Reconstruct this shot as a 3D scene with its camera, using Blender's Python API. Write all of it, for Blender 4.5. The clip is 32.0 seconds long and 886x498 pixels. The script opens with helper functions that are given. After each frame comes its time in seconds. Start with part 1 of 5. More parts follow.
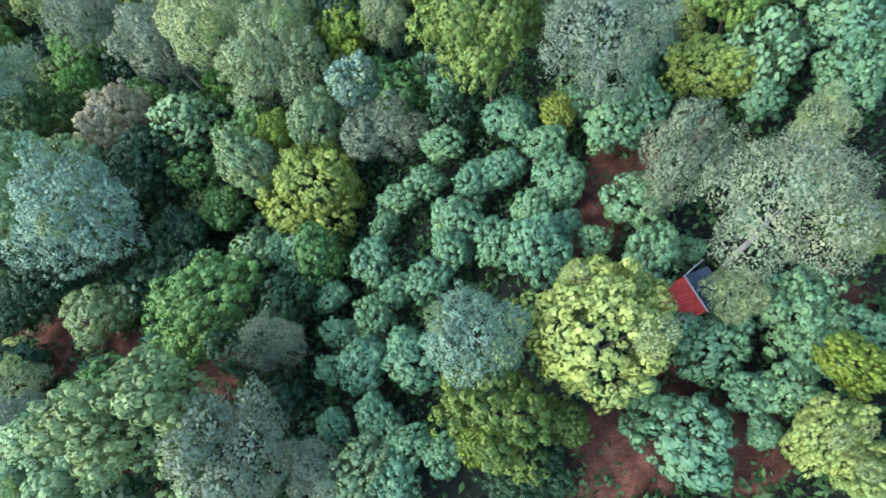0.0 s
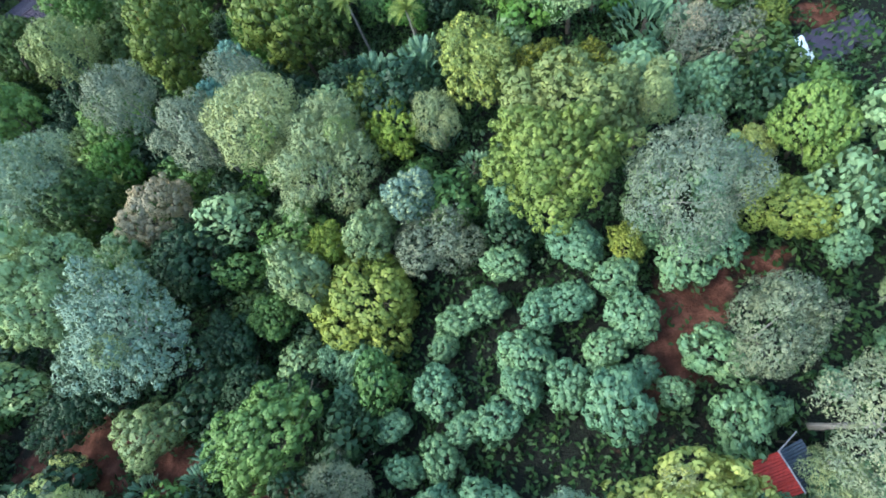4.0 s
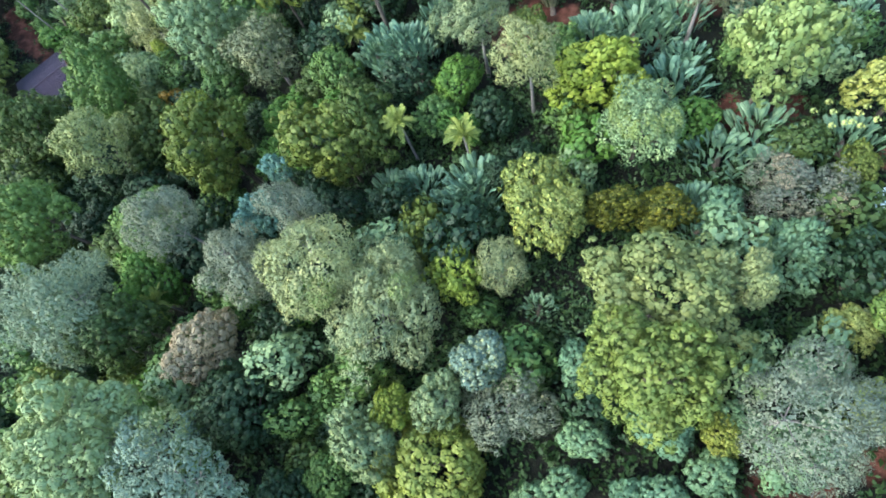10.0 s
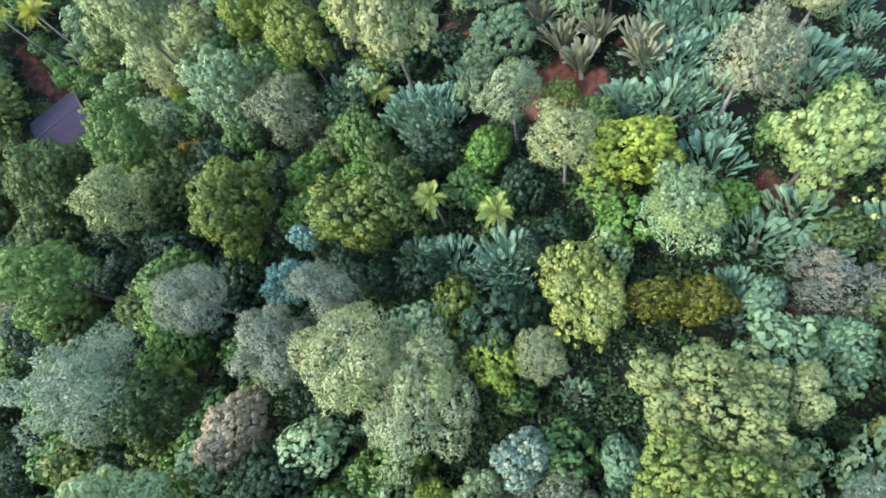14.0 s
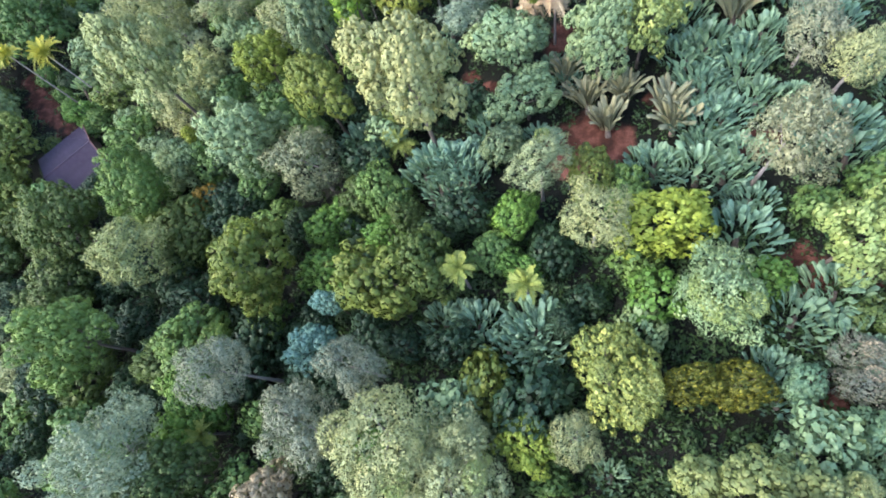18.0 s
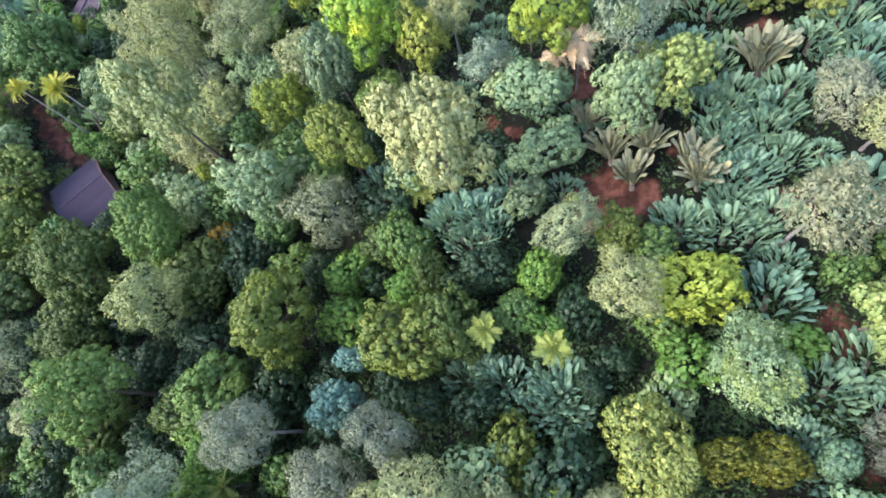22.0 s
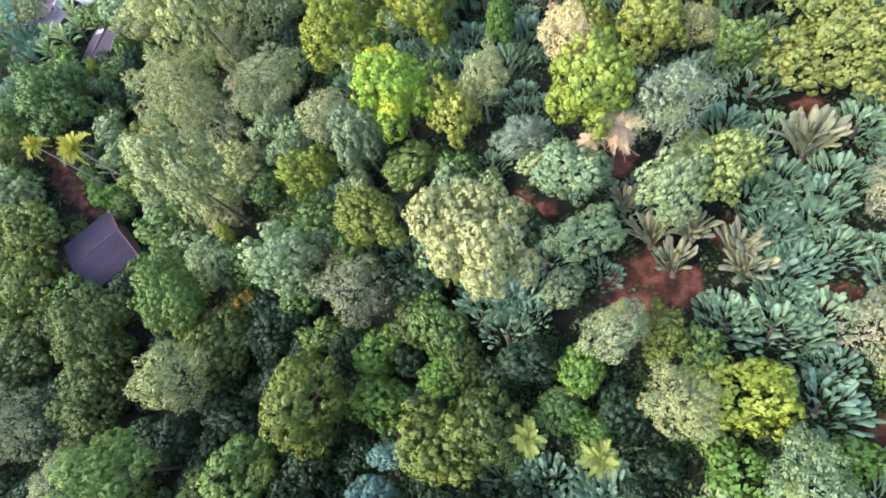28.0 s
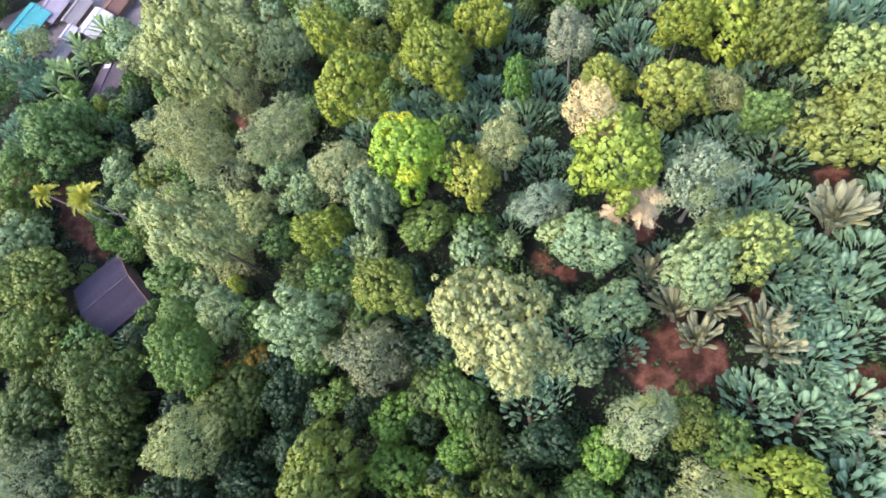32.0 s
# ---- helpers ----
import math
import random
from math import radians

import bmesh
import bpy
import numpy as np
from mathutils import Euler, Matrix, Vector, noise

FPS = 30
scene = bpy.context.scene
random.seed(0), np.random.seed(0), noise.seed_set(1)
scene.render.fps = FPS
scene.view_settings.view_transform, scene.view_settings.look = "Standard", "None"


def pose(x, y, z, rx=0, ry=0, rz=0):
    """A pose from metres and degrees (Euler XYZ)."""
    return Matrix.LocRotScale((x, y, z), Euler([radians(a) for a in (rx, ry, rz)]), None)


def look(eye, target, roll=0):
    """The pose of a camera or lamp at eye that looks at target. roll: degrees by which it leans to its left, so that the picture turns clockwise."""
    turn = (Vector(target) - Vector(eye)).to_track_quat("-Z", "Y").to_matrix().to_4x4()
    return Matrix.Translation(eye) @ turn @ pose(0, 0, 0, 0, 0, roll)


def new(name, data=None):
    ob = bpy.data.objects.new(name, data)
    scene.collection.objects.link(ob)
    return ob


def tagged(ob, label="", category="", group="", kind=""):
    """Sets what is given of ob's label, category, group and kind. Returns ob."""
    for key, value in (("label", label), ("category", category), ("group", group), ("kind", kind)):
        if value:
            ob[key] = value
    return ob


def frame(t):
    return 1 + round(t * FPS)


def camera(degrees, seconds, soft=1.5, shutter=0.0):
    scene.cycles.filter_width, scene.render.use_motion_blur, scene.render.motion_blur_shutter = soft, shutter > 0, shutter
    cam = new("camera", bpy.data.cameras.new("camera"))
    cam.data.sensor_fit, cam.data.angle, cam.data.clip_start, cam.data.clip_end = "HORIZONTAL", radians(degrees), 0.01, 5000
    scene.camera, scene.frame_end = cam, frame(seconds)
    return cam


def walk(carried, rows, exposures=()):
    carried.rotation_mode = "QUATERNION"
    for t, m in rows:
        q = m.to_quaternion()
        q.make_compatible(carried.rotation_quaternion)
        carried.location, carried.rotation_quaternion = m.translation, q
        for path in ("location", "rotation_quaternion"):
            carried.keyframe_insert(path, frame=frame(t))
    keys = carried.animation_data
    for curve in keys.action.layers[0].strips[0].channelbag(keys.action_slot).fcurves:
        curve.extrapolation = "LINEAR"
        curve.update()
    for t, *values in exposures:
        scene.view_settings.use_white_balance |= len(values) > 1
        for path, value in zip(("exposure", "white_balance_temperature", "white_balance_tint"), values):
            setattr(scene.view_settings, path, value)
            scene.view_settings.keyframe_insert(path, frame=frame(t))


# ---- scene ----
cam = camera(78.7, 32.0, soft=1.8)
METRES, EYE, TILT, LEAN, TURN = 48.0, 25.0, -67.2, 16.4, 0.0
ROWS = [
    (0.0, 0.0, 0.0, 0.0, -0.0, 0.0, 0.0),
    (0.5, -0.0102, 0.0019, 0.0192, -0.04, -0.03, -0.01),
    (1.0, -0.0195, 0.0037, 0.0368, -0.06, -0.09, -0.02),
    (1.5, -0.0296, 0.0055, 0.0562, -0.09, -0.12, -0.03),
    (2.0, -0.0387, 0.0071, 0.0743, -0.11, -0.18, -0.02),
    (2.5, -0.0478, 0.0088, 0.0921, -0.16, -0.2, -0.02),
    (3.0, -0.0568, 0.011, 0.1109, -0.16, -0.22, -0.04),
    (3.5, -0.0653, 0.0132, 0.1281, -0.2, -0.23, -0.04),
    (5.5, -0.098, 0.0245, 0.2003, -0.32, -0.3, -0.06),
    (6.0, -0.105, 0.0276, 0.2175, -0.32, -0.32, -0.07),
    (6.5, -0.1118, 0.0306, 0.2337, -0.32, -0.3, -0.1),
    (7.0, -0.1187, 0.0339, 0.2496, -0.33, -0.29, -0.12),
    (7.5, -0.1253, 0.0372, 0.2648, -0.34, -0.28, -0.14),
    (8.0, -0.132, 0.0406, 0.2797, -0.35, -0.26, -0.16),
    (8.5, -0.1393, 0.0443, 0.2965, -0.36, -0.31, -0.18),
    (9.0, -0.146, 0.0479, 0.3115, -0.36, -0.32, -0.2),
    (9.5, -0.1519, 0.0511, 0.3256, -0.35, -0.33, -0.22),
    (10.0, -0.1589, 0.0535, 0.3414, -0.38, -0.41, -0.22),
    (10.5, -0.1657, 0.0559, 0.3555, -0.4, -0.37, -0.23),
    (11.0, -0.1718, 0.0573, 0.3693, -0.41, -0.37, -0.23),
    (11.5, -0.1782, 0.0582, 0.3839, -0.44, -0.39, -0.23),
    (12.0, -0.1849, 0.0583, 0.3986, -0.46, -0.42, -0.22),
    (12.5, -0.1905, 0.0586, 0.4124, -0.47, -0.45, -0.21),
    (13.0, -0.1963, 0.0593, 0.4265, -0.5, -0.51, -0.2),
    (13.5, -0.2022, 0.0606, 0.4402, -0.52, -0.54, -0.18),
    (14.0, -0.2079, 0.0627, 0.4549, -0.51, -0.57, -0.16),
    (14.5, -0.2136, 0.0651, 0.4678, -0.54, -0.57, -0.15),
    (16.5, -0.2346, 0.074, 0.5224, -0.63, -0.75, -0.16),
    (17.0, -0.2392, 0.076, 0.5347, -0.61, -0.76, -0.16),
    (17.5, -0.2445, 0.0782, 0.5473, -0.64, -0.77, -0.16),
    (18.0, -0.2497, 0.08, 0.5599, -0.65, -0.82, -0.16),
    (18.5, -0.2545, 0.0818, 0.5711, -0.66, -0.81, -0.16),
    (19.0, -0.2599, 0.083, 0.5836, -0.69, -0.88, -0.16),
    (19.5, -0.2647, 0.0843, 0.5939, -0.71, -0.84, -0.18),
    (20.0, -0.2696, 0.0849, 0.6054, -0.72, -0.86, -0.17),
    (20.5, -0.2746, 0.0857, 0.6167, -0.73, -0.89, -0.17),
    (21.0, -0.2791, 0.0865, 0.6268, -0.72, -0.88, -0.2),
    (21.5, -0.284, 0.0872, 0.637, -0.74, -0.89, -0.21),
    (22.0, -0.289, 0.0884, 0.6488, -0.76, -0.94, -0.2),
    (22.5, -0.2939, 0.0899, 0.6587, -0.75, -0.92, -0.21),
    (23.0, -0.2989, 0.0911, 0.6684, -0.79, -0.92, -0.2),
    (23.5, -0.3045, 0.0927, 0.6793, -0.81, -0.89, -0.18),
    (24.0, -0.3087, 0.0945, 0.6908, -0.79, -0.98, -0.17),
    (24.5, -0.3137, 0.0969, 0.7021, -0.8, -0.97, -0.16),
    (25.0, -0.3187, 0.0993, 0.7126, -0.81, -0.94, -0.18),
    (25.5, -0.3239, 0.1016, 0.7251, -0.82, -0.95, -0.2),
    (27.5, -0.3422, 0.1132, 0.7789, -0.81, -1.08, -0.17),
    (28.0, -0.3466, 0.1162, 0.7924, -0.82, -1.1, -0.19),
    (28.5, -0.3511, 0.1195, 0.8077, -0.82, -1.13, -0.21),
    (29.0, -0.3551, 0.1226, 0.8211, -0.81, -1.12, -0.25),
    (29.5, -0.3597, 0.1248, 0.8355, -0.83, -1.18, -0.25),
    (30.0, -0.3639, 0.1269, 0.8499, -0.84, -1.18, -0.27),
    (30.5, -0.3681, 0.1286, 0.8661, -0.84, -1.21, -0.28),
    (31.0, -0.3723, 0.1297, 0.8809, -0.86, -1.25, -0.28),
    (31.5, -0.3764, 0.1306, 0.8973, -0.87, -1.31, -0.28),
    (32.0, -0.3803, 0.1316, 0.9119, -0.88, -1.33, -0.27),
]
# the plan is drawn along a hillside that falls away to the north-west; the drone keeps almost level above it
FALL, PIVOT = 6.0, Vector((-20.0, 30.0, -2.0))
HILL = Matrix.Translation(PIVOT) @ Matrix.Rotation(radians(FALL), 4, Vector((-0.624, -0.782, 0.0))) @ Matrix.Translation(-PIVOT)
walk(cam, [(t, HILL @ pose(0, 0, EYE, TILT, LEAN, TURN) @ pose(METRES * x, METRES * y, METRES * z, 90 + pitch, roll, yaw)) for t, x, y, z, yaw, pitch, roll in ROWS],
     exposures=((0.0, 1.64, 5650.0, 1.0), (9.0, 1.72, 5900.0, 6.0), (19.0, 1.85, 6100.0, 21.0), (32.0, 1.88, 6530.0, 22.0)))

# ---- light: hazy low sun and a bright sky ----
SUN_EL, SUN_AZ = 48.0, 250.0
world = bpy.data.worlds.new("sky")
scene.world = world
world.use_nodes = True
wn = world.node_tree.nodes
sky = wn.new("ShaderNodeTexSky")
sky.sky_type, sky.sun_disc = "NISHITA", False
sky.sun_elevation, sky.sun_rotation = radians(SUN_EL), radians(SUN_AZ)
sky.dust_density, sky.air_density = 3.0, 1.3
world.node_tree.links.new(sky.outputs[0], wn["Background"].inputs[0])
wn["Background"].inputs[1].default_value = 0.228
sun = new("sun", bpy.data.lights.new("sun", "SUN"))
sun.data.energy, sun.data.angle, sun.data.color = 0.72, radians(18), (1.0, 0.96, 0.88)
az = radians(SUN_AZ)
sun.matrix_world = look((0, 0, 60), (-math.sin(az) * 60 / math.tan(radians(SUN_EL)), -math.cos(az) * 60 / math.tan(radians(SUN_EL)), 0))


# ---- ground form ----
def smooth(a):
    a = min(1.0, max(0.0, a))
    return a * a * (3 - 2 * a)


def ground_z(x, y):
    """A slope falling away from the start, with a valley on the west side."""
    z = 0.3 - 3.6 * smooth((y + 4) / 44) - 8.0 * math.exp(-(((x + 62) / 30) ** 2)) * smooth((y + 2) / 40)
    z -= 2.4 * math.exp(-(((x + 18) / 9) ** 2) - ((y - 14) / 11) ** 2)
    z -= 3.0 * math.exp(-(((x + 32) / 9) ** 2) - ((y - 43) / 10) ** 2)
    return z


def site(x, y, h=0.0):
    """The place of a point of the plan, h over its ground."""
    return HILL @ Vector((x, y, ground_z(x, y) + h))


def foot_of(p):
    """The ground straight below a point."""
    q = HILL.inverted() @ p
    for _ in range(8):
        w = site(q.x, q.y)
        q.x, q.y = q.x + p.x - w.x, q.y + p.y - w.y
    return Vector((p.x, p.y, site(q.x, q.y).z))


def on_hill(points):
    m = np.array(HILL)
    return points @ m[:3, :3].T + m[:3, 3]


# ---- materials ----
def node_material(name):
    m = bpy.data.materials.new(name)
    m.use_nodes = True
    nt = m.node_tree
    return m, nt.nodes, nt.links, nt.nodes["Principled BSDF"]


def noise_node(n, l, scale, detail=4.0, coords="Object", rough=0.6):
    c = n.new("ShaderNodeTexCoord")
    t = n.new("ShaderNodeTexNoise")
    t.inputs["Scale"].default_value, t.inputs["Detail"].default_value, t.inputs["Roughness"].default_value = scale, detail, rough
    l.new(c.outputs[coords], t.inputs["Vector"])
    return t


def ramp_node(n, l, fac, stops):
    r = n.new("ShaderNodeValToRGB")
    while len(r.color_ramp.elements) < len(stops):
        r.color_ramp.elements.new(0.5)
    for e, (p, c) in zip(r.color_ramp.elements, stops):
        e.position, e.color = p, (*c, 1)
    l.new(fac, r.inputs[0])
    return r


def mix_node(n, l, fac, a, b, mode="MIX"):
    m = n.new("ShaderNodeMix")
    m.data_type, m.blend_type = "RGBA", mode
    for s, v in ((m.inputs[0], fac), (m.inputs[6], a), (m.inputs[7], b)):
        if hasattr(v, "is_linked"):
            l.new(v, s)
        else:
            s.default_value = v if isinstance(v, float) else (*v, 1)
    return m.outputs[2]


def leaf_material(name, old, young, tip, tip_share=0.15, through_light=0.18, rough=0.5):
    """Leaf blades: colour varies from leaf to leaf, clump to clump and plant to plant; clump tints also imitate sunlit
    and shaded foliage.
    """
    m, n, l, b = node_material(name)
    geo, obj = n.new("ShaderNodeNewGeometry"), n.new("ShaderNodeObjectInfo")
    old = tuple(0.45 * a + 0.55 * b_ for a, b_ in zip(old, young))
    leaf = ramp_node(n, l, geo.outputs["Random Per Island"], ((0.0, old), (1.0 - tip_share, young), (1.0, tip)))
    clump, spray = noise_node(n, l, 0.8, 2.0), noise_node(n, l, 3.6, 2.0)
    # clump tone, with warm sunlit and blue-green shade tints put into the colour
    shade = ramp_node(n, l, clump.outputs[0], ((0.32, (0.72, 0.82, 0.86)), (0.68, (1.22, 1.15, 0.98))))
    shade2 = ramp_node(n, l, spray.outputs[0], ((0.32, (0.82, 0.84, 0.84)), (0.68, (1.14, 1.13, 1.1))))
    c = mix_node(n, l, 1.0, leaf.outputs[0], shade.outputs[0], "MULTIPLY")
    c = mix_node(n, l, 1.0, c, shade2.outputs[0], "MULTIPLY")
    plant = ramp_node(n, l, obj.outputs["Random"], ((0.0, (0.78, 0.9, 0.95)), (1.0, (1.08, 1.1, 0.98))))
    c = mix_node(n, l, 1.0, c, plant.outputs[0], "MULTIPLY")
    l.new(c, b.inputs["Base Color"])
    b.inputs["Roughness"].default_value = rough
    b.inputs["Specular IOR Level"].default_value = 0.22
    tr = n.new("ShaderNodeBsdfTranslucent")
    l.new(c, tr.inputs[0])
    mx = n.new("ShaderNodeMixShader")
    mx.inputs[0].default_value = through_light
    l.new(b.outputs[0], mx.inputs[1])
    l.new(tr.outputs[0], mx.inputs[2])
    l.new(mx.outputs[0], n["Material Output"].inputs[0])
    return m


def rough_material(name, a, b_, scale=3.0, rough=0.85, bump=0.3, stops=(0.35, 0.65), metal=0.0, fine=25.0):
    m, n, l, b = node_material(name)
    t = noise_node(n, l, scale, 6.0)
    f = noise_node(n, l, fine, 4.0)
    r = ramp_node(n, l, t.outputs[0], ((stops[0], a), (stops[1], b_)))
    g = ramp_node(n, l, f.outputs[0], ((0.3, (0.72, 0.72, 0.72)), (0.7, (1.2, 1.2, 1.2))))
    l.new(mix_node(n, l, 1.0, r.outputs[0], g.outputs[0], "MULTIPLY"), b.inputs["Base Color"])
    b.inputs["Roughness"].default_value, b.inputs["Metallic"].default_value = rough, metal
    bp = n.new("ShaderNodeBump")
    bp.inputs["Strength"].default_value, bp.inputs["Distance"].default_value = bump, 0.08
    l.new(f.outputs[0], bp.inputs["Height"])
    l.new(bp.outputs[0], b.inputs["Normal"])
    return m


def earth_material():
    """Red laterite soil with darker areas, leaf litter and thin weeds; canopy shade is put into the humus colour."""
    m, n, l, b = node_material("red_earth")
    big, mid, fine = noise_node(n, l, 0.16, 5.0), noise_node(n, l, 0.9, 6.0), noise_node(n, l, 9.0, 6.0)
    soil = ramp_node(n, l, mid.outputs[0], ((0.34, (0.026, 0.014, 0.010)), (0.5, (0.066, 0.028, 0.020)), (0.66, (0.135, 0.064, 0.046))))
    litter = ramp_node(n, l, fine.outputs[0], ((0.38, (0.8, 0.76, 0.72)), (0.62, (1.12, 1.12, 1.12))))
    c = mix_node(n, l, 1.0, soil.outputs[0], litter.outputs[0], "MULTIPLY")
    # litter and humus, near black because shade under the canopy is put into their colour
    shaded_humus = ramp_node(n, l, fine.outputs[0], ((0.35, (0.004, 0.005, 0.005)), (0.5, (0.009, 0.010, 0.008)), (0.68, (0.013, 0.022, 0.012))))
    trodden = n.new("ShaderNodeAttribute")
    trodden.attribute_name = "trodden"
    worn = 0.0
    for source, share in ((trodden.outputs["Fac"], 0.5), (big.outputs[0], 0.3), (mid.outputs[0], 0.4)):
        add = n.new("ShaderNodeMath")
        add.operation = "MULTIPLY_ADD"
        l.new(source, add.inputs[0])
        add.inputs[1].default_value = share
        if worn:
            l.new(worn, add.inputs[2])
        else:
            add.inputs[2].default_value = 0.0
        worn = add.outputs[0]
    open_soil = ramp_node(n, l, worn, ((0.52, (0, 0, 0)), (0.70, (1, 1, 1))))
    c = mix_node(n, l, open_soil.outputs[0], shaded_humus.outputs[0], c)
    l.new(c, b.inputs["Base Color"])
    b.inputs["Roughness"].default_value = 0.95
    b.inputs["Specular IOR Level"].default_value = 0.1
    bp = n.new("ShaderNodeBump")
    bp.inputs["Strength"].default_value, bp.inputs["Distance"].default_value = 0.6, 0.15
    l.new(fine.outputs[0], bp.inputs["Height"])
    l.new(bp.outputs[0], b.inputs["Normal"])
    return m


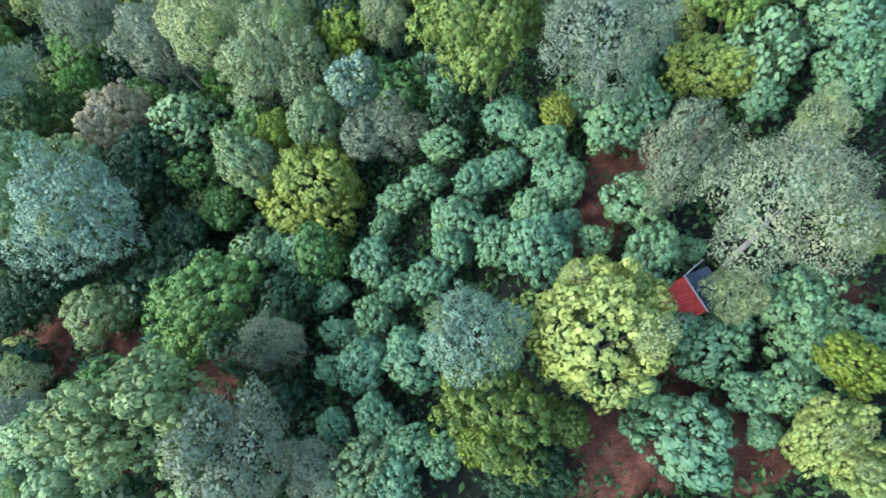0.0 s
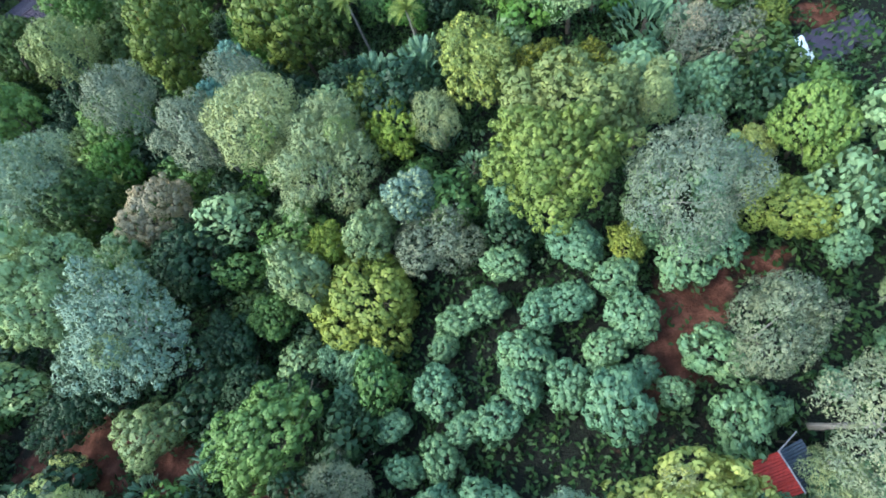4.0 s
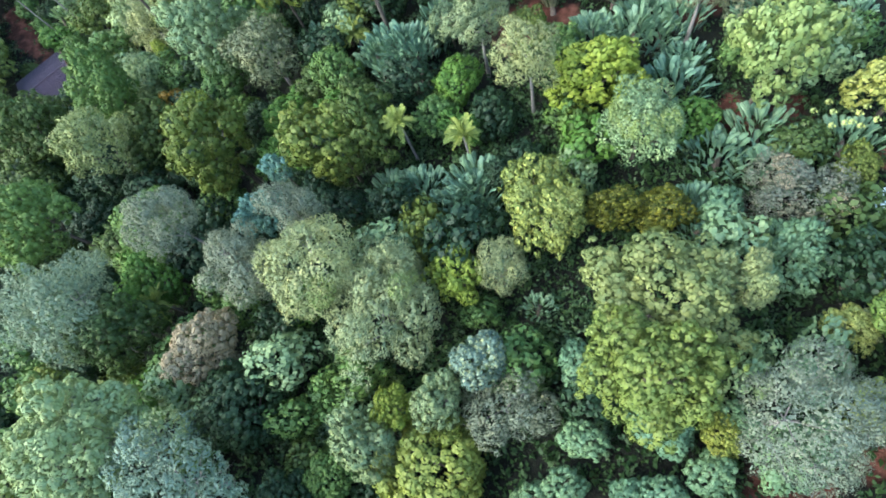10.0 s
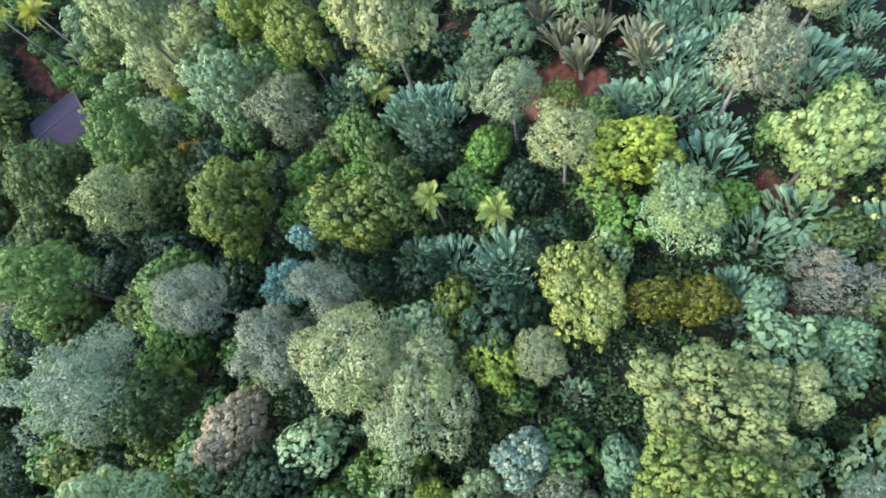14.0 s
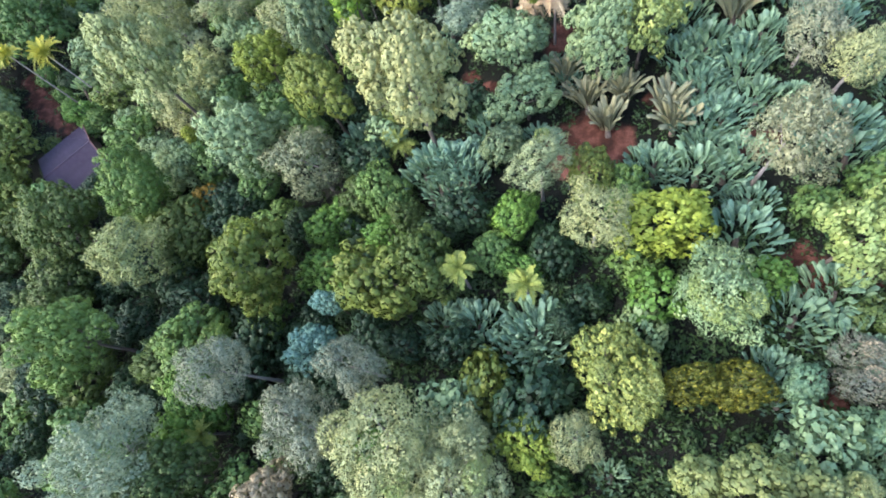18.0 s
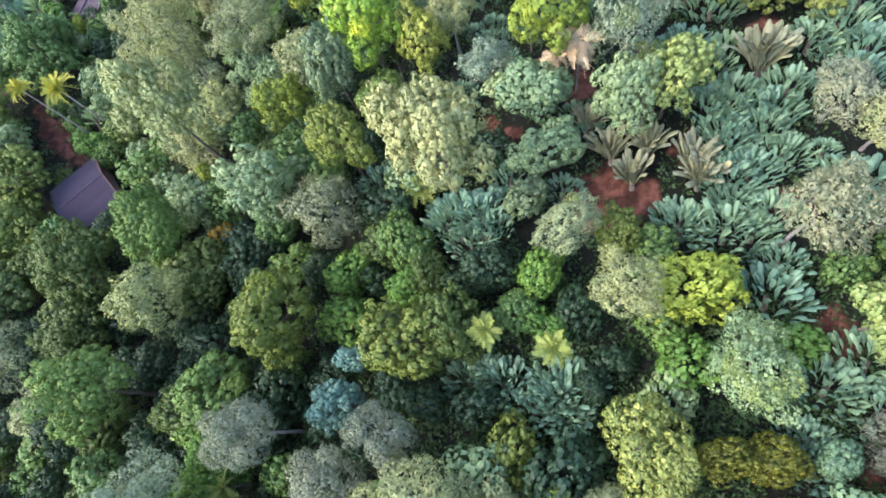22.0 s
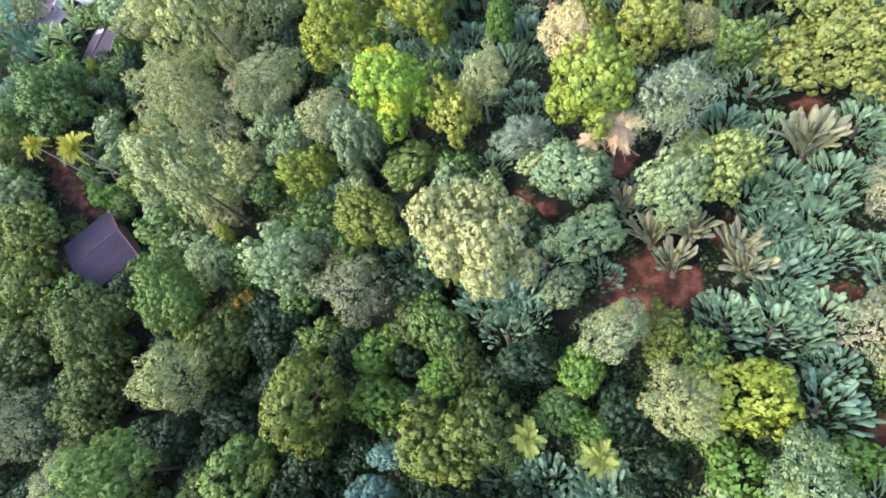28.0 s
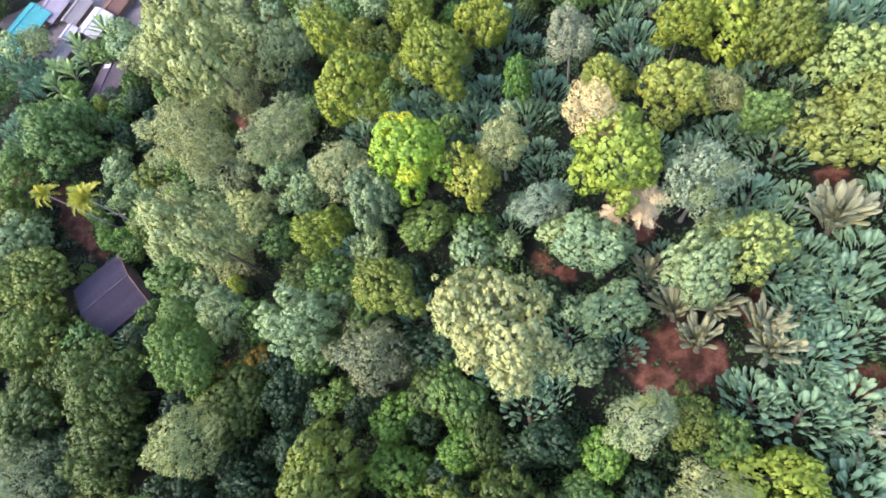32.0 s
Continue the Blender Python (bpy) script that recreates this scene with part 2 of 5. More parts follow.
EARTH = earth_material()
BARK = rough_material("bark", (0.06, 0.05, 0.04), (0.15, 0.125, 0.10), 4.0)
PALE_BARK = rough_material("pale_bark", (0.15, 0.14, 0.13), (0.30, 0.28, 0.26), 5.0)
LEAF = {
    "yellow": leaf_material("leaf_yellow", (0.127, 0.158, 0.0245), (0.175, 0.211, 0.0331), (0.215, 0.249, 0.0451)),
    "yellow_bright": leaf_material("leaf_yellow_bright", (0.203, 0.235, 0.0659), (0.272, 0.294, 0.0904), (0.335, 0.339, 0.136)),
    "yellow_dark": leaf_material("leaf_yellow_dark", (0.0459, 0.0573, 0.0114), (0.068, 0.0816, 0.0136), (0.218, 0.209, 0.0251), 0.35),
    "yellow_green": leaf_material("leaf_yellow_green", (0.167, 0.221, 0.0333), (0.225, 0.279, 0.045), (0.284, 0.328, 0.0612)),
    "yellow_ochre": leaf_material("leaf_yellow_ochre", (0.147, 0.167, 0.0389), (0.197, 0.218, 0.0576), (0.23, 0.254, 0.0771)),
    "lime": leaf_material("leaf_lime", (0.112, 0.178, 0.0457), (0.152, 0.224, 0.0619), (0.198, 0.268, 0.0835)),
    "lime_bright": leaf_material("leaf_lime_bright", (0.137, 0.231, 0.0266), (0.194, 0.299, 0.0352), (0.388, 0.456, 0.0502), 0.3),
    "lime_pale": leaf_material("leaf_lime_pale", (0.159, 0.211, 0.0687), (0.218, 0.269, 0.0891), (0.287, 0.32, 0.113), 0.3),
    "pale": leaf_material("leaf_pale", (0.118, 0.163, 0.075), (0.171, 0.216, 0.102), (0.226, 0.253, 0.123), 0.25),
    "pale_green": leaf_material("leaf_pale_green", (0.184, 0.25, 0.12), (0.249, 0.312, 0.153), (0.314, 0.363, 0.184)),
    "coffee": leaf_material("leaf_coffee", (0.0939, 0.162, 0.0897), (0.129, 0.21, 0.118), (0.176, 0.251, 0.145), 0.2, 0.15),
    "coffee_pale": leaf_material("leaf_coffee_pale", (0.14, 0.206, 0.102), (0.194, 0.268, 0.136), (0.273, 0.332, 0.173), 0.2, 0.15),
    "pale_coffee": leaf_material("leaf_pale_coffee", (0.115, 0.165, 0.0868), (0.158, 0.208, 0.111), (0.23, 0.26, 0.139), 0.2, 0.2),
    "teal": leaf_material("leaf_teal", (0.0931, 0.184, 0.158), (0.126, 0.234, 0.209), (0.158, 0.271, 0.266), 0.3, 0.15),
    "olive": leaf_material("leaf_olive", (0.0805, 0.112, 0.0237), (0.115, 0.147, 0.0336), (0.16, 0.182, 0.0428)),
    "olive_yellow": leaf_material("leaf_olive_yellow", (0.175, 0.202, 0.042), (0.24, 0.26, 0.055), (0.306, 0.314, 0.07)),
    "olive_dark": leaf_material("leaf_olive_dark", (0.0496, 0.0789, 0.0218), (0.0703, 0.105, 0.0295), (0.0966, 0.128, 0.0402)),
    "olive_pale": leaf_material("leaf_olive_pale", (0.203, 0.236, 0.099), (0.26, 0.292, 0.131), (0.331, 0.343, 0.16)),
    "green": leaf_material("leaf_green", (0.0663, 0.122, 0.0347), (0.0937, 0.162, 0.0467), (0.15, 0.207, 0.0598)),
    "bright_green": leaf_material("leaf_bright_green", (0.0656, 0.137, 0.027), (0.0929, 0.182, 0.0363), (0.137, 0.224, 0.049)),
    # dark green, with the shade of gaps and hollow put into the leaf colour
    "dark": leaf_material("leaf_dark_shaded", (0.0184, 0.0414, 0.0206), (0.0273, 0.0551, 0.0268), (0.0409, 0.0712, 0.0361)),
    "grey_green": leaf_material("leaf_grey_green", (0.212, 0.246, 0.126), (0.281, 0.303, 0.155), (0.351, 0.356, 0.181)),
    "blue_grey": leaf_material("leaf_blue_grey", (0.158, 0.21, 0.151), (0.218, 0.27, 0.191), (0.299, 0.339, 0.226), 0.2),
    "silver": leaf_material("leaf_silver", (0.145, 0.163, 0.116), (0.191, 0.21, 0.152), (0.228, 0.249, 0.181)),
    "silver_brown": leaf_material("leaf_silver_brown", (0.151, 0.162, 0.0895), (0.2, 0.209, 0.117), (0.24, 0.243, 0.136)),
    "brown": leaf_material("leaf_brown", (0.269, 0.213, 0.15), (0.359, 0.291, 0.203), (0.423, 0.355, 0.244)),
    "beige": leaf_material("leaf_beige", (0.149, 0.166, 0.109), (0.19, 0.202, 0.133), (0.228, 0.233, 0.156)),
    "purple_grey": leaf_material("leaf_purple_grey", (0.108, 0.125, 0.0967), (0.148, 0.161, 0.13), (0.204, 0.174, 0.146), 0.25),
    "cream": leaf_material("leaf_cream", (0.208, 0.225, 0.101), (0.26, 0.273, 0.13), (0.31, 0.312, 0.158)),
    "cream_pink": leaf_material("leaf_cream_pink", (0.435, 0.335, 0.188), (0.516, 0.407, 0.219), (0.558, 0.454, 0.257)),
    "mottled": leaf_material("leaf_mottled", (0.102, 0.155, 0.128), (0.16, 0.22, 0.18), (0.398, 0.424, 0.231), 0.3),
    "enset": leaf_material("leaf_enset", (0.118, 0.2, 0.134), (0.156, 0.247, 0.167), (0.196, 0.287, 0.2), 0.2, 0.2, 0.42),
    "enset_dry": leaf_material("leaf_enset_dry", (0.19, 0.19, 0.118), (0.25, 0.236, 0.148), (0.29, 0.26, 0.165), 0.2, 0.2, 0.5),
    "banana": leaf_material("leaf_banana", (0.208, 0.299, 0.124), (0.261, 0.351, 0.153), (0.32, 0.4, 0.18), 0.3, 0.3),
    "spiky": leaf_material("leaf_spiky", (0.06, 0.085, 0.022), (0.15, 0.185, 0.05), (0.36, 0.37, 0.10), 0.5),
    "lime_olive": leaf_material("leaf_lime_olive", (0.104, 0.146, 0.0374), (0.142, 0.185, 0.0486), (0.187, 0.223, 0.0655)),
    "broad_olive": leaf_material("leaf_broad_olive", (0.109, 0.14, 0.0528), (0.156, 0.185, 0.0693), (0.211, 0.231, 0.0858)),
    "palm": leaf_material("leaf_palm", (0.208, 0.25, 0.0612), (0.275, 0.312, 0.084), (0.358, 0.374, 0.126), 0.3),
    "palm_yellow": leaf_material("leaf_palm_yellow", (0.32, 0.30, 0.05), (0.42, 0.385, 0.065), (0.50, 0.45, 0.08), 0.3),
    "palm_dead": leaf_material("leaf_palm_dead", (0.428, 0.3, 0.202), (0.522, 0.378, 0.258), (0.587, 0.44, 0.31), 0.3),
    "orange": leaf_material("leaf_orange", (0.223, 0.138, 0.0235), (0.34, 0.19, 0.03), (0.406, 0.238, 0.042), 0.3),
    "shoot": leaf_material("leaf_shoot", (0.394, 0.433, 0.0314), (0.493, 0.51, 0.0425), (0.554, 0.551, 0.0578), 0.3),
    "low": leaf_material("leaf_low", (0.0333, 0.0647, 0.0315), (0.0468, 0.0884, 0.0416), (0.078, 0.119, 0.0572), 0.25),
    "shoot_pale": leaf_material("leaf_shoot_pale", (0.483, 0.522, 0.162), (0.6, 0.62, 0.24), (0.672, 0.668, 0.312), 0.3),
    "weed": leaf_material("leaf_weed", (0.0222, 0.0487, 0.0172), (0.0348, 0.0724, 0.0239), (0.0603, 0.101, 0.0322)),
}


# ---- mesh helpers ----
def part(name, data, material, parent, label="", m=None):
    """Links mesh data as one part of a thing; the material sits on the object, so that meshes can be shared."""
    ob = new(name, data)
    ob.parent = parent
    if m is not None:
        ob.matrix_basis = m
    if not data.materials:
        data.materials.append(None)
    ob.material_slots[0].link = "OBJECT"
    ob.material_slots[0].material = material
    if label:
        ob["label"] = label
    return ob


def mesh_of(name, verts, faces):
    me = bpy.data.meshes.new(name)
    me.from_pydata([tuple(v) for v in verts], [], [tuple(f) for f in faces])
    me.update()
    return me


def unit(v):
    return v / np.maximum(1e-9, np.linalg.norm(v, axis=-1, keepdims=True))


def leaves_mesh(name, pos, axis, normal, length, width, droop=0.18, fold=0.1):
    """Folded leaf blades, four corners each."""
    axis = unit(axis)
    side = unit(np.cross(axis, normal))
    up = np.cross(side, axis)
    L, Wd = length[:, None], width[:, None]
    v = np.empty((len(pos), 4, 3))
    v[:, 0] = pos
    v[:, 1] = pos + axis * L * 0.5 + side * Wd * 0.5 + up * L * fold
    v[:, 2] = pos + axis * L - up * L * droop
    v[:, 3] = pos + axis * L * 0.5 - side * Wd * 0.5 + up * L * fold
    k = len(pos)
    me = bpy.data.meshes.new(name)
    me.vertices.add(4 * k)
    me.vertices.foreach_set("co", v.reshape(-1).astype(np.float32))
    me.loops.add(4 * k)
    me.loops.foreach_set("vertex_index", np.arange(4 * k, dtype=np.int32))
    me.polygons.add(k)
    me.polygons.foreach_set("loop_start", np.arange(0, 4 * k, 4, dtype=np.int32))
    me.update(calc_edges=True)
    return me


def tube(points, radii, sides=6):
    """A tapered tube along points, as verts and faces."""
    verts, faces = [], []
    for i, p in enumerate(points):
        d = (Vector(points[min(i + 1, len(points) - 1)]) - Vector(points[max(i - 1, 0)])).normalized()
        a = d.orthogonal().normalized()
        b = d.cross(a)
        for s in range(sides):
            w = 2 * math.pi * s / sides
            verts.append(Vector(p) + (a * math.cos(w) + b * math.sin(w)) * radii[i])
    for i in range(len(points) - 1):
        for s in range(sides):
            q = (s + 1) % sides
            faces.append((i * sides + s, i * sides + q, (i + 1) * sides + q, (i + 1) * sides + s))
    faces.append(tuple(range((len(points) - 1) * sides, len(points) * sides)))
    return verts, faces


def joined(pieces):
    verts, faces = [], []
    for v, f in pieces:
        k = len(verts)
        verts += v
        faces += [tuple(i + k for i in q) for q in f]
    return verts, faces


def crown_mesh(name, pos, axis, normal, length, width, soft):
    """Leaf blades with soft normals that round each tuft."""
    me = leaves_mesh(name, pos, axis, normal, length, width)
    me.polygons.foreach_set("use_smooth", np.ones(len(pos), bool))
    me.normals_split_custom_set_from_vertices(np.repeat(soft, 4, axis=0))
    return me


def spread(points, n):
    """Picks n points, each as far as can be from those before it."""
    n = min(n, len(points))
    far, picked = np.full(len(points), 1e9), [0]
    for _ in range(n - 1):
        far = np.minimum(far, np.sum((points - points[picked[-1]]) ** 2, axis=1))
        picked.append(int(np.argmax(far)))
    return np.array(picked)


# ---- crowns: a shell of leaf clumps on an uneven dome ----
class Form:
    """One kind of crown at its reference radius, in a few variants, with its limbs."""

    def __init__(self, name, radius, flat, deep, clumps, clump_r, per, leaf, ratio, ragged=0.3, lobes=9, limbs=4, variants=3, bough=0.05, loose=0.12, inner_n=200):
        self.radius, self.made = radius, []
        for k in range(variants):
            rng = np.random.default_rng(hash_name(name) + 31 * k)
            n = clumps
            # boughs end in rounded masses of foliage round a core, with clefts between them
            i = np.arange(lobes) + 0.5
            zl = 1 - 1.55 * i / lobes + rng.uniform(-0.1, 0.1, lobes)
            ph = i * 2.39996 + rng.uniform(-0.4, 0.4, lobes)
            rr = np.sqrt(np.maximum(0.02, 1 - zl * zl))
            ld = unit(np.stack((rr * np.cos(ph), rr * np.sin(ph), zl), 1))
            lr = 1.32 / math.sqrt(lobes) * rng.uniform(0.65, 1.2, lobes)
            mid = ld * ((1.03 - lr) * rng.uniform(1 - 0.55 * ragged, 1.06 + 0.3 * ragged, lobes))[:, None]
            mid, lr = np.concatenate((mid, ((0, 0, -0.05),))), np.append(lr, 0.86 - 0.5 * ragged)
            if lobes == 1:
                mid, lr = np.zeros((2, 3)), np.ones(2)
            own = rng.choice(lobes + 1, n * 9, p=lr ** 2 / np.sum(lr ** 2)) if lobes > 1 else np.ones(n * 9, int)
            e = unit(rng.normal(size=(n * 9, 3)))
            cen = mid[own] + e * (lr[own] * rng.uniform(0.95, 1.05, n * 9))[:, None]
            gap = np.linalg.norm(cen[:, None, :] - mid[None], axis=2) / lr[None]
            gap[np.arange(n * 9), own] = 9
            gap[:, -1] *= 1.0 if lobes > 1 else 9
            pick = np.flatnonzero((gap.min(axis=1) > 0.92) & (cen[:, 2] > -0.72) & (e[:, 2] > -0.75))
            pick = pick[spread(cen[pick], n)]
            n = len(pick)
            own, cen = own[pick], cen[pick]
            d = unit(0.7 * e[pick] + 0.4 * unit(cen))
            stretch = np.stack((np.ones(n), np.ones(n), np.where(cen[:, 2] > 0, flat, deep)), 1) * radius
            core = (mid[own] + (cen - mid[own]) * 0.72) * stretch
            # some sprays stand out from the rest
            cen = cen * stretch * (1 + np.where(rng.random(n) < 0.1, rng.uniform(0.04, 0.16, n), rng.uniform(-0.03, 0.03, n)))[:, None]
            cr = clump_r * rng.uniform(0.75, 1.3, n)
            # each clump is a small rounded tuft of leaves that face away from its middle
            nrm = unit(d + (0, 0, 0.35) + rng.normal(size=(n, 3)) * 0.22)
            t1 = unit(np.cross(nrm, rng.normal(size=(n, 3))))
            t2 = np.cross(nrm, t1)
            m = n * per
            idx, ring = np.repeat(np.arange(n), per), np.tile(np.arange(per), n)
            az = ring * 2.39996 + np.repeat(rng.uniform(0, 6.28, n), per) + rng.uniform(-0.4, 0.4, m)
            low = np.radians(90 * np.sqrt((ring + 0.5) / per) + rng.uniform(-8, 8, m))[:, None]
            radial = np.cos(az)[:, None] * t1[idx] + np.sin(az)[:, None] * t2[idx]
            jit = rng.normal(size=(m, 3)) * loose
            nor = unit(np.cos(low) * nrm[idx] + np.sin(low) * radial + jit)
            axis = unit(np.cos(low) * radial - np.sin(low) * nrm[idx] + 0.35 * nor + jit)
            L = leaf * cr[idx] * rng.uniform(0.75, 1.25, m)
            pos = cen[idx] + (nor * 0.85 + jit * 0.8) * cr[idx][:, None] - axis * (0.5 * L)[:, None]
            soft = unit(0.75 * nor + 0.35 * nrm[idx] + 0.15 * d[idx])
            # shaded foliage inside closes the crown
            j = rng.integers(0, n, inner_n)
            p2 = core[j] * rng.uniform(0.9, 1.0, inner_n)[:, None]
            a2 = unit(np.cross(d[j], rng.normal(size=(inner_n, 3))))
            L2 = cr[j] * 1.15
            pos, axis = np.concatenate((pos, p2 - a2 * (L2 * 0.5)[:, None])), np.concatenate((axis, a2))
            nor, soft = np.concatenate((nor, d[j])), np.concatenate((soft, d[j]))
            wd = np.concatenate((L * ratio, L2 * 0.75))
            crown = crown_mesh(name + "_crown", pos, axis, nor, np.concatenate((L, L2)), wd, soft)
            boughs = []
            for j in range(limbs):
                a = 2 * math.pi * (j + rng.uniform(-0.2, 0.2)) / limbs
                out = radius * rng.uniform(0.6, 0.8)
                tip = Vector((math.cos(a) * out, math.sin(a) * out, flat * radius * rng.uniform(0.1, 0.5)))
                foot = Vector((0, 0, -radius * flat * 0.75))
                mid = foot.lerp(tip, 0.5) + Vector((0, 0, -0.08 * radius)) + Vector(rng.normal(size=3)) * 0.06 * radius
                w = radius * bough
                pieces = [tube((foot, foot.lerp(mid, 0.5), mid, tip), (w, w * 0.7, w * 0.5, w * 0.12), 5)]
                for q in range(4):
                    s = mid.lerp(tip, rng.uniform(0.0, 0.7))
                    t = s + Vector(rng.normal(size=3)) * 0.25 * radius + Vector((math.cos(a), math.sin(a), 0.5)) * 0.2 * radius
                    pieces.append(tube((s, s.lerp(t, 0.5) + Vector(rng.normal(size=3)) * 0.04 * radius, t), (w * 0.35, w * 0.22, w * 0.06), 4))
                boughs.append(mesh_of(name + "_limb", *joined(pieces)))
            self.made.append((crown, boughs))


def hash_name(s):
    return sum((i + 1) * ord(c) for i, c in enumerate(s))


FORMS = {
    "shrub": Form("shrub", 1.4, 0.9, 1.0, 86, 0.229, 25, 0.82, 0.74, 0.42, 11, 2, 4, 0.04, 0.13, 204),
    "shrub_wide": Form("shrub_wide", 2.3, 0.9, 1.0, 220, 0.236, 25, 0.82, 0.74, 0.52, 18, 2, 3, 0.04, 0.13, 510),
    "dome": Form("dome", 2.8, 0.95, 1.15, 172, 0.317, 22, 0.85, 0.74, 0.56, 14, 2, 5, 0.035, 0.14, 388),
    "dome_near": Form("dome_near", 2.8, 0.95, 1.1, 268, 0.256, 28, 0.76, 0.74, 0.54, 15, 2, 5, 0.035, 0.14, 663),
    "big": Form("big", 3.4, 0.9, 1.2, 278, 0.311, 22, 0.84, 0.74, 0.64, 18, 3, 3, 0.035, 0.14, 526),
    "big_near": Form("big_near", 3.4, 0.9, 1.2, 422, 0.256, 28, 0.75, 0.74, 0.61, 19, 3, 3, 0.035, 0.14, 918),
    "airy": Form("airy", 2.8, 0.85, 1.1, 260, 0.262, 21, 0.66, 0.6, 0.75, 14, 2, 4, 0.025, 0.22, 388),
    "airy_near": Form("airy_near", 2.8, 0.85, 1.1, 396, 0.214, 26, 0.58, 0.6, 0.75, 15, 2, 4, 0.025, 0.26, 714),
    "wide_near": Form("wide_near", 4.4, 0.85, 1.1, 624, 0.27, 28, 0.75, 0.74, 0.64, 25, 3, 2, 0.035, 0.14, 1428),
    "wide": Form("wide", 4.6, 0.85, 1.1, 412, 0.344, 22, 0.84, 0.74, 0.64, 24, 3, 3, 0.035, 0.14, 729),
    "airy_wide": Form("airy_wide", 4.4, 0.8, 1.1, 620, 0.262, 23, 0.64, 0.6, 0.75, 22, 3, 3, 0.025, 0.22, 891),
    "bare": Form("bare", 2.8, 0.7, 0.8, 558, 0.179, 23, 0.5, 0.6, 0.68, 14, 5, 2, 0.013, 0.38, 420),
    "bare_wide": Form("bare_wide", 4.2, 0.7, 0.8, 1054, 0.191, 23, 0.5, 0.6, 0.68, 18, 6, 2, 0.013, 0.38, 840),
    "rosette": Form("rosette", 2.4, 0.9, 1.15, 134, 0.324, 24, 0.75, 0.74, 0.61, 12, 2, 4, 0.035, 0.11, 367),
    "rosette_wide": Form("rosette_wide", 3.7, 0.85, 1.0, 307, 0.324, 24, 0.75, 0.74, 0.61, 18, 2, 2, 0.035, 0.11, 816),
    "bush": Form("bush", 1.6, 0.9, 0.9, 48, 0.337, 15, 0.9, 0.74, 0.66, 8, 0, 5, 0.04, 0.18, 113),
    "sapling": Form("sapling", 1.9, 1.0, 1.2, 62, 0.351, 15, 0.9, 0.74, 0.71, 9, 0, 5, 0.04, 0.18, 145),
    "shoots": Form("shoots", 0.7, 0.7, 0.5, 46, 0.16, 11, 0.8, 0.5, 0.1, 1, 0, 3, 0.04, 0.15, 16),
}
WIDE = {"airy": ("airy_wide", 3.5), "dome": ("wide", 3.6), "big": ("wide", 3.7), "bare": ("bare_wide", 3.3), "rosette": ("rosette_wide", 2.9), "shrub": ("shrub_wide", 1.8)}
# young shoots on a kind of crown: how many tufts of them, their leaf, and how often
SHOOTS = {"flowering": (10, "shoot_pale", 1.0), "tips": (5, "lime_pale", 1.0), "lime_bright": (3, "shoot", 1.0), "olive": (1, "yellow", 0.5), 
          "grey_green": (1, "lime_pale", 0.35), "green": (1, "lime", 0.35), "olive_pale": (2, "cream", 0.6), "olive_yellow": (1, "yellow", 0.6), "yellow_bright": (3, "cream", 0.5),
          "spiky": (4, "yellow_bright", 1.0), "purple_grey": (3, "brown", 1.0), "blue_grey": (2, "pale", 0.7), "coffee_pale": (1, "pale_coffee", 0.5), "pale_green": (1, "lime_pale", 0.4)}
TRUNK = []
for k in range(3):
    rng = random.Random(40 + k)
    pts = [(rng.uniform(-1, 1) * 0.04 * s, rng.uniform(-1, 1) * 0.04 * s, s / 6) for s in range(7)]
    pts[6] = (0, 0, 1)
    TRUNK.append(mesh_of("trunk", *tube(pts, (1.25, 0.95, 0.85, 0.78, 0.7, 0.62, 0.5), 8)))

